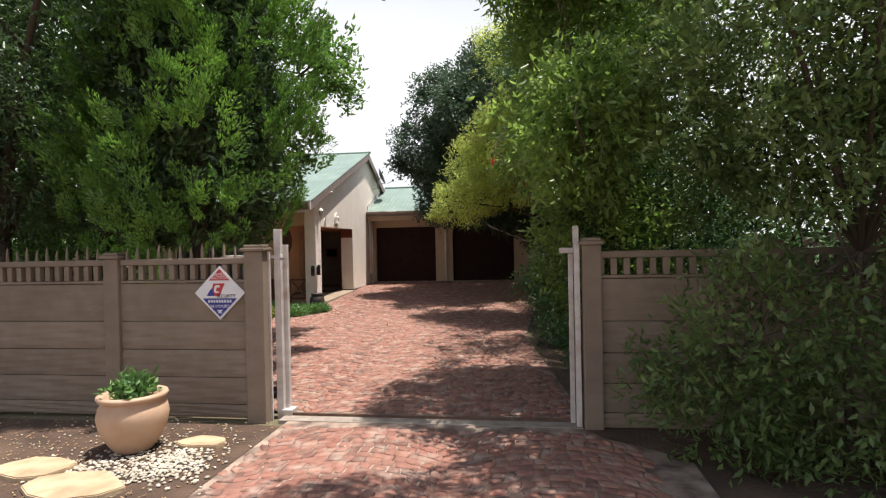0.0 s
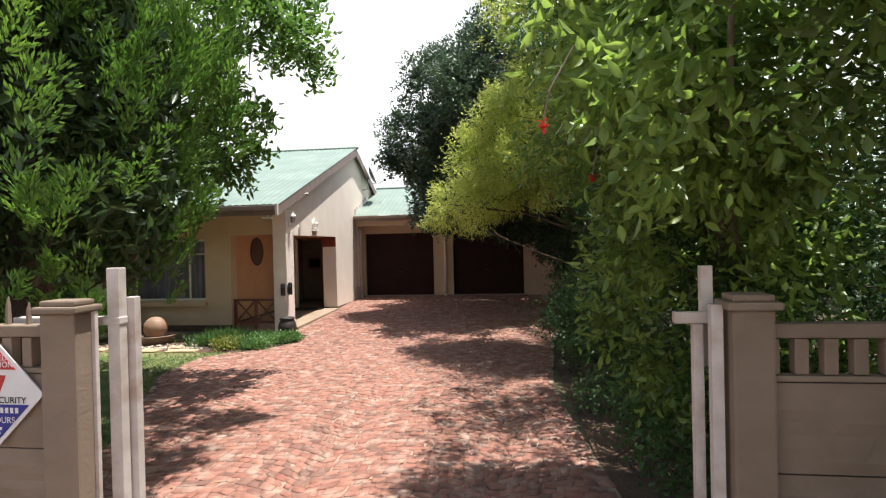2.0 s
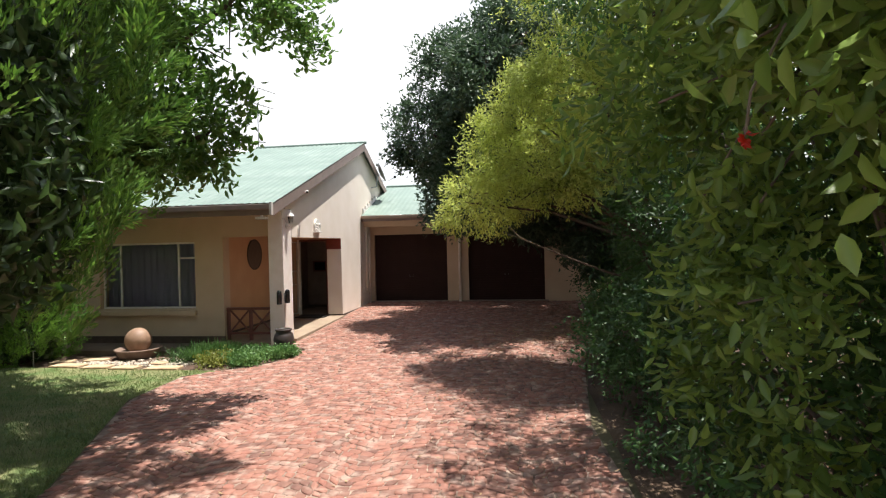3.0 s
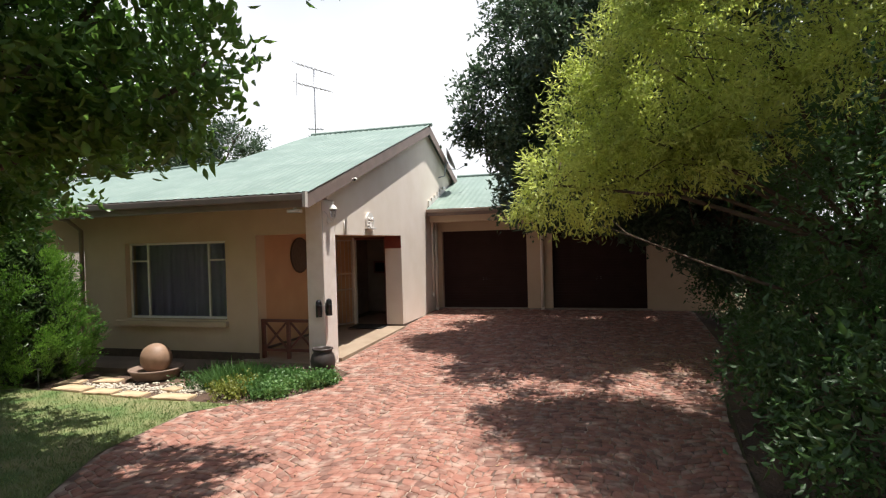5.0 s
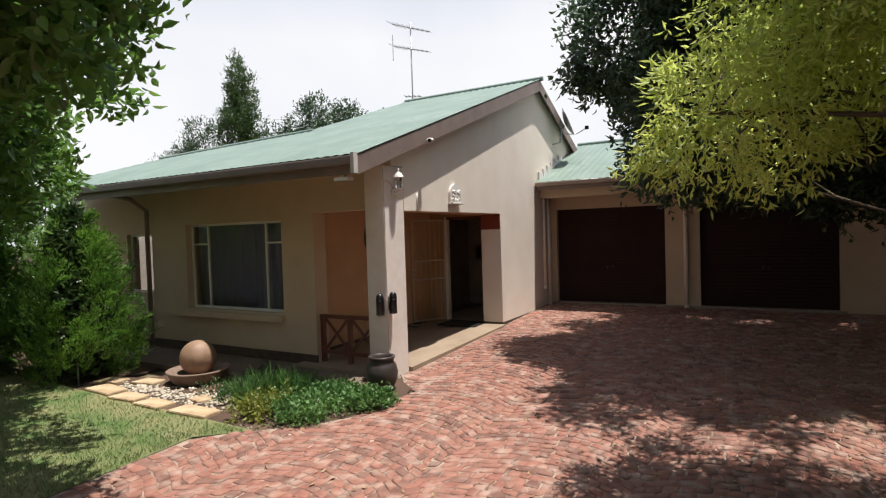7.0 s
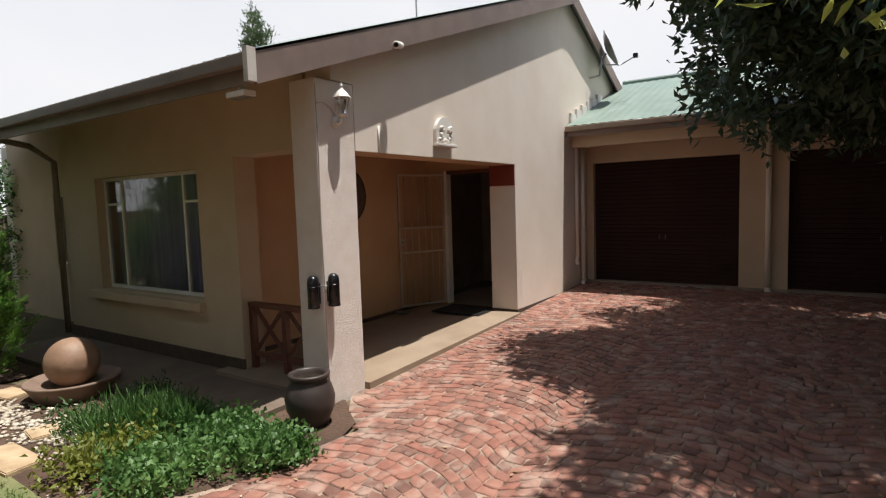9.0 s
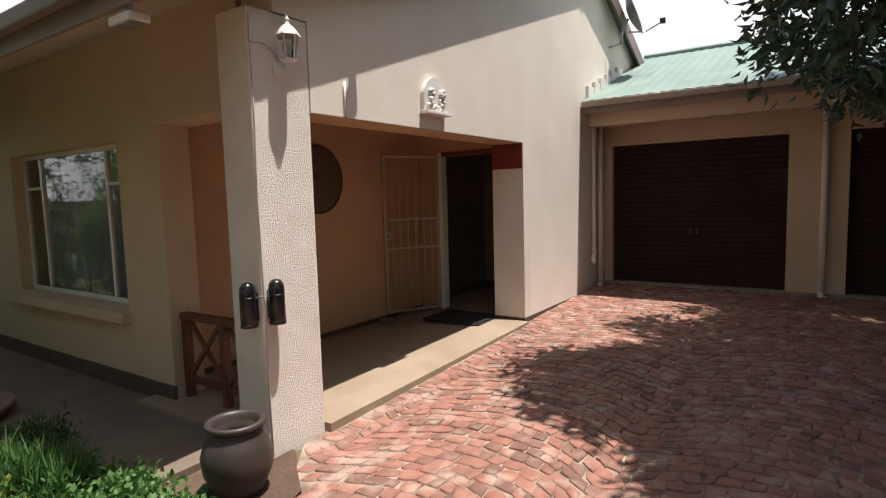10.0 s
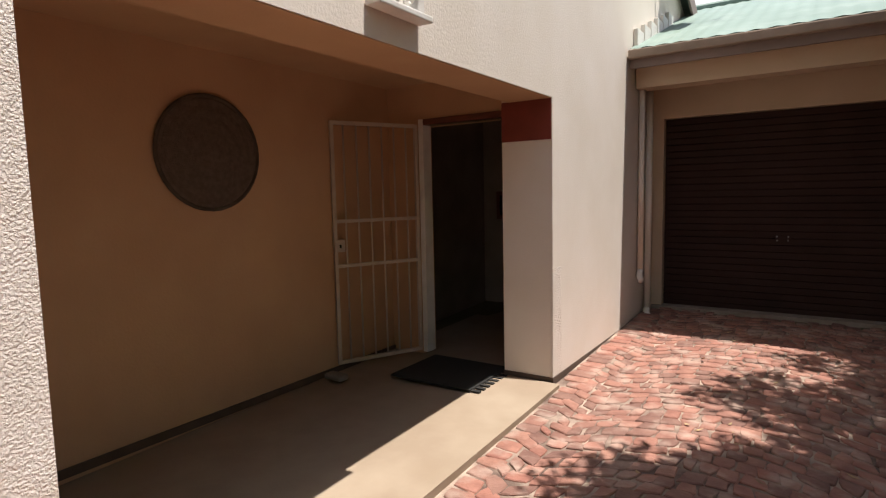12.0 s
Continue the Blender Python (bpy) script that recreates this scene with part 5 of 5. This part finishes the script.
cam2 = thing("security_camera", HV(0.145, 0.74, 3.26), "small white bullet camera on the barge board", "security camera")
part("mount", tube([(0, 0, 0), (0.03, 0, -0.005), (0.05, -0.01, 0.0)], [0.03, 0.018, 0.015], 10), M_WHITE, cam2, smooth=True)
part("housing", tube([(0.03, 0.06, 0.01), (0.07, -0.06, -0.01)], 0.034, 14), M_WHITE, cam2, smooth=True)
part("lens", tube([(0.0698, -0.0595, -0.0099), (0.072, -0.066, -0.011)], 0.024, 14), M_BLACK, cam2)
fl = thing("floodlight", HV(-0.12, -0.80, EAVE - 0.235), "small white floodlight under the eave's corner", "floodlight")
part("stem", boxes((-0.02, 0.02, -0.02, 0.02, -0.03, 0.1), bevel=0.003), M_WHITE, fl)
part("head", boxes((-0.11, 0.11, -0.06, 0.05, -0.075, -0.03), bevel=0.01), M_WHITE, fl)
part("glass_front", boxes((-0.095, 0.095, -0.05, 0.04, -0.08, -0.0755)), M_METAL, fl)

# aerial and dish
an = thing("tv_aerial", H @ pose(-3.75, 6.5, 4.6), "tall grey metal television aerial on the roof", "aerial")
part("mast", tube([(0, 0, -0.4), (0, 0, 2.9)], 0.018, 8), M_METAL, an, smooth=True)
for z, dx, tilt in ((2.75, 1.35, -0.42), (2.2, 1.25, -0.36)):
    part("boom", tube([(-0.5 * dx, 0.15, z - 0.5 * tilt * dx), (0.5 * dx, -0.15, z + 0.5 * tilt * dx)], 0.012, 6), M_METAL, an)
    for k in range(9):
        f = -0.5 + k / 8
        part("element", tube([(f * dx, -0.3 * f - 0.28 + 0.02 * k, z + f * tilt * dx), (f * dx, -0.3 * f + 0.28 - 0.02 * k, z + f * tilt * dx)], 0.006, 5), M_METAL, an)
part("reflector", tube([(-0.68, 0.15, 2.05), (-0.68, 0.15, 2.75)], 0.01, 5), M_METAL, an)
part("lower_arm", tube([(-0.22, 0, 0.98), (0.25, 0, 0.92)], 0.014, 6), M_METAL, an)
for x in (-0.2, -0.08, 0.1, 0.22):
    part("stub", tube([(x, -0.1, 0.97 - 0.12 * x), (x, 0.1, 0.97 - 0.12 * x)], 0.008, 5), M_METAL, an)
ds = thing("satellite_dish", HV(0.25, 6.75, 4.35), "grey satellite dish on the gable's rear slope", "satellite dish")
dd = part("dish", lathe([(0, 0.0), (0.12, 0.012), (0.24, 0.045), (0.34, 0.09), (0.345, 0.095), (0.24, 0.055), (0.12, 0.022), (0, 0.01)], 28), M_METAL, ds, smooth=True)
dd.matrix_basis = pose(0, 0, 0.05, 68, 0, 106)
part("arm", tube([(0, 0, -0.2), (0.25, 0.06, -0.22), (0.48, 0.12, -0.1)], 0.012, 6), M_METAL, ds)
part("receiver", boxes((0.45, 0.53, 0.08, 0.15, -0.13, -0.05), bevel=0.01), M_BLACK, ds)
part("mount", tube([(0, 0, 0), (-0.06, -0.05, -0.1), (-0.04, -0.25, -0.42), (-0.2, -0.32, -0.46)], 0.02, 8), M_METAL, ds, smooth=True)

# ---- pots, fountain, stones ----
pot = thing("plant_pot", Matrix.Translation((-3.38, 4.40, 0.0)), "large tan clay pot with a leafy plant on pale pebbles", "plant pot")
part("vessel", lathe([(0, 0), (0.15, 0), (0.16, 0.015), (0.20, 0.07), (0.265, 0.20), (0.285, 0.30), (0.27, 0.38), (0.235, 0.425), (0.235, 0.435), (0.27, 0.445), (0.283, 0.465), (0.275, 0.485), (0.245, 0.49), (0.215, 0.47), (0.21, 0.42), (0, 0.42)], 48), M_TERRA, pot, smooth=True)
part("soil", lathe([(0, 0.43), (0.1, 0.435), (0.208, 0.425)], 24), M_SOIL, pot, smooth=True)
pr = RNG.normal(size=(90, 3)) * np.array([0.06, 0.06, 0.03]) + np.array([0, 0, 0.46])
p_, d_ = twig_leaves(pr, unit(RNG.normal(size=(90, 3)) * np.array([1, 1, 0.4]) + np.array([0, 0, 0.8])), 7, 0.13, 0.05, 0.3)
leaves("foliage", p_, d_, 0.08, 0.042, L_COVER, pot)
urn = thing("clay_urn", Matrix.Translation((-5.54, 14.39, 0.02)), "dark brown glazed clay urn beside the porch pillar", "urn")
part("rim_band", lathe([(0.141, 0.376), (0.150, 0.380), (0.150, 0.387), (0.141, 0.391)], 40), M_URN, urn, smooth=True)
part("pebbles", lathe([(0, 0.335), (0.06, 0.34), (0.12, 0.325)], 14), M_PEBBLE, urn)
part("vessel", lathe([(0, 0), (0.12, 0), (0.135, 0.02), (0.19, 0.15), (0.20, 0.24), (0.175, 0.33), (0.14, 0.375), (0.14, 0.39), (0.165, 0.41), (0.168, 0.43), (0.15, 0.438), (0.128, 0.425), (0.125, 0.37), (0.16, 0.3), (0, 0.28)], 40), M_URN, urn, smooth=True)
ft = thing("ball_fountain", Matrix.Translation((-8.22, 13.72, 0.0)), "brown stone ball fountain in a shallow bowl", "fountain")
part("bowl", lathe([(0, 0), (0.30, 0), (0.33, 0.02), (0.40, 0.15), (0.415, 0.16), (0.418, 0.178), (0.40, 0.185), (0.365, 0.17), (0.22, 0.12), (0, 0.11)], 48), M_BOWL, ft, smooth=True)
bm = bmesh.new()
bmesh.ops.create_uvsphere(bm, u_segments=48, v_segments=28, radius=0.24, matrix=Matrix.Translation((0, 0, 0.33)))
part("ball", bm, M_BALL, ft, "polished brown stone ball", smooth=True)
spk = thing("garden_tap", Matrix.Translation((-9.72, 12.88, 0)), "grey garden sprinkler stake in the lawn's edge", "sprinkler")
part("stake", tube([(0, 0, -0.05), (0, 0, 0.25)], 0.012, 7), M_METAL, spk, smooth=True)
part("head", tube([(-0.05, 0, 0.26), (0.05, 0, 0.27)], 0.02, 8), M_METAL, spk, smooth=True)


def slab(name, x, y, outline, h, rz, label, material, group, category):
    t = thing(name, pose(x, y, 0, 0, 0, rz), label, category, group)
    bm = prism(outline, -0.03, h)
    bmesh.ops.bevel(bm, geom=[e for e in bm.edges], offset=0.008, segments=2, affect="EDGES")
    part("slab", bm, material, t)
    return t


for x, y, w, d, a in ((-8.95, 12.86, 0.62, 0.30, -4), (-8.3, 12.80, 0.5, 0.28, 3), (-7.72, 12.77, 0.5, 0.27, -2), (-7.0, 12.8, 0.62, 0.28, 2), (-8.8, 13.35, 0.42, 0.26, 8), (-9.35, 13.15, 0.4, 0.28, 14), (-7.35, 13.15, 0.3, 0.24, -12)):
    slab("stepping_stone", x, y, [(-w / 2, -d / 2), (w / 2, -d / 2 + 0.02), (w / 2 - 0.03, d / 2), (-w / 2 + 0.02, d / 2)], 0.03, a, "flat buff sandstone stepping slab in the bed's edge", M_SANDST, "sandstone slabs", "stepping stone")
for x, y, r, sd in ((-3.85, 3.88, 0.30, 1), (-3.28, 3.62, 0.34, 2), (-2.83, 4.55, 0.20, 3), (-4.6, 3.5, 0.3, 4)):
    rnd = random.Random(sd)
    ol = [(r * 1.15 * rnd.uniform(0.82, 1.1) * math.cos(k * math.pi / 4.5), r * 0.72 * rnd.uniform(0.82, 1.1) * math.sin(k * math.pi / 4.5)) for k in range(9)]
    slab("flagstone", x, y, ol, 0.035, 0, "irregular tan flagstone set in pebbles", M_SANDST, "flagstones", "flagstone")


def pebbles(name, spots, n, r0, r1, material, label, category):
    """Many small stones in one mesh, lying round the given spots (x, y, sx, sy)."""
    bm = bmesh.new()
    bmesh.ops.create_icosphere(bm, subdivisions=1, radius=1.0)
    base = np.array([v.co[:] for v in bm.verts])
    tri = np.array([[v.index for v in f.verts] for f in bm.faces])
    bm.free()
    sp = np.array(spots)[RNG.integers(0, len(spots), n)]
    xy = sp[:, :2] + RNG.normal(size=(n, 2)) * sp[:, 2:]
    sc = RNG.uniform(r0, r1, (n, 1, 1)) * RNG.uniform(0.6, 1.3, (n, 1, 3)) * np.array([1, 1, 0.6])
    ang = RNG.uniform(0, 6.28, n)
    v = base[None] * sc
    c, s = np.cos(ang)[:, None], np.sin(ang)[:, None]
    v = np.stack([v[:, :, 0] * c - v[:, :, 1] * s, v[:, :, 0] * s + v[:, :, 1] * c, v[:, :, 2]], axis=2)
    zz = np.array([gz(y) for y in xy[:, 1]])
    v = v + np.concatenate([xy, (zz + r0 * 0.4)[:, None]], axis=1)[:, None]
    f = (tri[None] + np.arange(n)[:, None, None] * len(base)).reshape(-1, 3)
    return tagged(np_mesh(name, v.reshape(-1, 3), f, material, smooth=True), label, category, kind="stuff")


pebbles("pot_pebbles", [(-3.1, 4.15, 0.25, 0.14), (-2.85, 4.3, 0.16, 0.16), (-3.6, 3.95, 0.3, 0.12), (-2.75, 4.05, 0.12, 0.14), (-3.1, 3.85, 0.3, 0.1)], 900, 0.010, 0.022, M_PEBBLE, "scattered pale pebbles round the pot", "pebbles")
pebbles("bed_pebbles", [(-7.9, 13.1, 0.35, 0.12), (-7.4, 13.3, 0.25, 0.15), (-8.6, 13.15, 0.3, 0.1), (-7.0, 13.2, 0.2, 0.12)], 700, 0.012, 0.03, M_PEBBLE, "pale pebbles round the fountain", "pebbles")
pebbles("soil_stones", [(-6.0, 13.4, 0.4, 0.3), (-4.5, 4.4, 1.2, 0.5), (-3.3, 4.6, 0.6, 0.3)], 350, 0.006, 0.015, M_PEBBLE, "small stones in the soil", "stones")
st2 = thing("rock", Matrix.Translation((-6.35, 13.95, 0.0)), "rounded brown rock among the plants", "rock")
bm = bmesh.new()
bmesh.ops.create_icosphere(bm, subdivisions=3, radius=0.13)
for v in bm.verts:
    v.co *= 1 + 0.25 * noise.noise(v.co * 9)
    v.co.z *= 0.7
part("stone", bm, M_BALL, st2, smooth=True)

# ---- low plants ----
def patch(name, spots, n, per, length, width, material, label, height=0.12, up=0.5, spread=0.12):
    t = thing(name, Matrix.Translation((spots[0][0], spots[0][1], 0)), label, "plant")
    m = n // len(spots)
    for x, y, sx, sy in spots:                  # every clump is a part
        xy = np.array([x, y]) + np.clip(RNG.normal(size=(m, 2)), -1.7, 1.7) * np.array([sx, sy])
        p = np.concatenate([xy - np.array(spots[0][:2]), RNG.random((m, 1)) * height], axis=1)
        p, d = twig_leaves(p, unit(RNG.normal(size=(m, 3)) * np.array([1, 1, 0.5]) + np.array([0, 0, 0.6])), per, spread, 0.0, up)
        p[:, 2] = np.maximum(p[:, 2], 0.005)
        tagged(leaves("clump", p, d, length, width, material, t), kind="stuff")
    return t


patch("ground_cover", [(-5.55, 13.75, 0.22, 0.2), (-5.85, 13.45, 0.22, 0.2), (-5.4, 13.85, 0.12, 0.1), (-5.95, 13.9, 0.18, 0.12), (-5.75, 13.15, 0.16, 0.12), (-5.2, 13.85, 0.07, 0.08)], 940, 8, 0.05, 0.036, L_COVER, "bright green leafy ground cover beside the urn", 0.12)
patch("ground_cover", [(-6.2, 13.0, 0.14, 0.12), (-6.35, 13.35, 0.12, 0.12)], 200, 8, 0.045, 0.034, L_LIME, "lime-green ground cover in the bed", 0.15)
patch("grass_tuft", [(-6.65, 13.45, 0.16, 0.14), (-6.45, 13.7, 0.12, 0.1)], 220, 8, 0.26, 0.012, L_COVER, "tuft of long green strap leaves", 0.05, 1.1, 0.08)
patch("low_plant", [(-7.1, 13.35, 0.18, 0.12), (-6.95, 13.75, 0.15, 0.15), (-7.3, 14.0, 0.2, 0.1)], 200, 8, 0.05, 0.022, L_HEDGE, "low grey-green plants by the fountain", 0.12)

# ---- lawn blades, litter, pavers ----
n = 36000
ly = RNG.uniform(5.8, 12.65, n)
lx = np.array([left_edge(y) for y in ly]) - 0.02 - RNG.random(n) ** 1.5 * 8.0
pts = np.stack([lx, ly, np.zeros(n)], axis=1)
dirs = np.stack([RNG.normal(size=n) * 0.5, RNG.normal(size=n) * 0.5, np.ones(n)], axis=1)
tagged(leaves("lawn_grass", pts, dirs, 0.045, 0.007, L_GRASS), "short patchy lawn grass", "grass", kind="stuff")
n = 1500
pts = np.stack([RNG.normal(size=n) * 0.75 - 0.15, 16.3 + RNG.normal(size=n) * 0.7, np.zeros(n)], axis=1)
more = np.stack([RNG.uniform(-5, 0.4, 500), RNG.uniform(6, 20.5, 500), np.zeros(500)], axis=1)
pts = np.concatenate([pts, more])
pts = pts[(pts[:, 0] < 1.2) & (pts[:, 0] > -5.0)]
pts[:, 2] = [gz(y) + 0.016 for y in pts[:, 1]]
dirs = np.stack([RNG.normal(size=len(pts)), RNG.normal(size=len(pts)), RNG.uniform(0, 0.2, len(pts))], axis=1)
tagged(leaves("leaf_litter", pts, dirs, 0.055, 0.022, M_LITTER, None, 0.15, np.array([0.02, 0.03, 1.0])), "fallen dry leaves on the paving", "leaf litter", kind="stuff")
n = 900
pts = np.stack([RNG.uniform(-5.5, -2.4, n), RNG.uniform(3.2, 5.15, n), np.full(n, 0.004)], axis=1)
dirs = np.stack([RNG.normal(size=n), RNG.normal(size=n), RNG.uniform(0, 0.2, n)], axis=1)
tagged(leaves("verge_litter", pts, dirs, 0.035, 0.014, M_LITTER, None, 0.15, np.array([0.02, 0.03, 1.0])), "fallen dry leaves on the verge", "leaf litter", kind="stuff")

# pavers in curved courses: arcs side by side, course after course
ARC, COURSE = 1.6, 0.107


def paver_at(u, row, width):
    """Corner points of one paver, u along the arc."""
    out = []
    for du, dv in ((0, 0), (width, 0), (width, COURSE), (0, COURSE)):
        x = u + du
        k = ((x + 0.6) / ARC) % 1.0 - 0.5
        y = row * COURSE + dv - 1.5 * k * k * ARC * 0.5
        sway = noise.noise_vector(Vector((x * 3.2, y * 3.2, 0.0)))
        out.append((x + 0.035 * sway.x, y + 0.035 * sway.y))
    return out


def paver_mesh(corners, zs, rnd):
    """Points of one worn stone: foot ring, shoulder ring and top ring of eight points each."""
    cx, cy = sum(c[0] for c in corners) / 4, sum(c[1] for c in corners) / 4
    ring = []
    corners = [(x + rnd.uniform(-.017, .017), y + rnd.uniform(-.013, .013)) for x, y in corners]
    for k in range(4):
        (xa, ya), (xb, yb) = corners[k], corners[(k + 1) % 4]
        for f, pull in ((0.0, rnd.uniform(0.84, 0.97)), (0.5, rnd.uniform(0.93, 1.03))):
            x, y = xa + (xb - xa) * f, ya + (yb - ya) * f
            ring.append((cx + (x - cx) * pull + rnd.uniform(-.005, .005), cy + (y - cy) * pull + rnd.uniform(-.005, .005)))
    lift = rnd.uniform(0.003, 0.010)
    v = []
    for s, dz in ((1.0, -0.01), (0.985, lift - 0.005), (0.88, lift)):
        v += [(cx + (x - cx) * s, cy + (y - cy) * s, zs + dz + rnd.uniform(-.0015, .0015)) for x, y in ring]
    return v


PF = [(r * 8 + k, r * 8 + (k + 1) % 8, r * 8 + 8 + (k + 1) % 8, r * 8 + 8 + k) for r in (0, 1) for k in range(8)] + [(16, 17, 18, 19), (16, 19, 20, 23), (20, 21, 22, 23)]
rnd = random.Random(11)
bulk_v, bulk_f, near = [], [], []
for row in range(int(-2.5 / COURSE), int(22.2 / COURSE)):
    u = -7.2 + rnd.uniform(0, 0.12)
    while u < 1.8:
        w = rnd.uniform(0.078, 0.14)
        co = paver_at(u, row, w)
        u += w
        cx, cy = sum(c[0] for c in co) / 4, sum(c[1] for c in co) / 4
        edge_gap = 0.20 if cy > 14.95 else 0.05
        if not (left_edge(cy) + edge_gap < cx < right_edge(cy) - 0.04) or cy > 21.1 or cy < -2.5 or 5.08 < cy < 5.56:
            continue
        if cy < 6 and cx > 0.9:
            continue
        v = paver_mesh(co, gz(cy), rnd)
        if -5.6 < cx < -3.9 and 15.6 < cy < 18.4 and len(near) < 300:
            near.append((cx, cy, v))
        else:
            b = len(bulk_v)
            bulk_v += v
            bulk_f += [tuple(b + i for i in f) for f in PF]
y = 14.98                                      # straight border course along the house
while y < 21.05:
    w = rnd.uniform(0.10, 0.15)
    x0 = left_edge(y) + (0.07 if y < 18.5 else 0.015)
    v = paver_mesh([(x0, y), (left_edge(y) + 0.215, y), (left_edge(y) + 0.215, y + w), (x0, y + w)], gz(y), rnd)
    b = len(bulk_v)
    bulk_v += v
    bulk_f += [tuple(b + i for i in f) for f in PF]
    y += w
pav = np_mesh("paver_field", np.array(bulk_v), np.array(bulk_f), M_PAVER, drive)
tagged(pav, "red clay pavers laid in curved courses", kind="stuff")
for cx, cy, v in near:
    me = bpy.data.meshes.new("paver")
    me.from_pydata(v, [], PF)
    me.materials.append(M_PAVER_P)
    ob = new("paver", me)
    ob.parent = drive
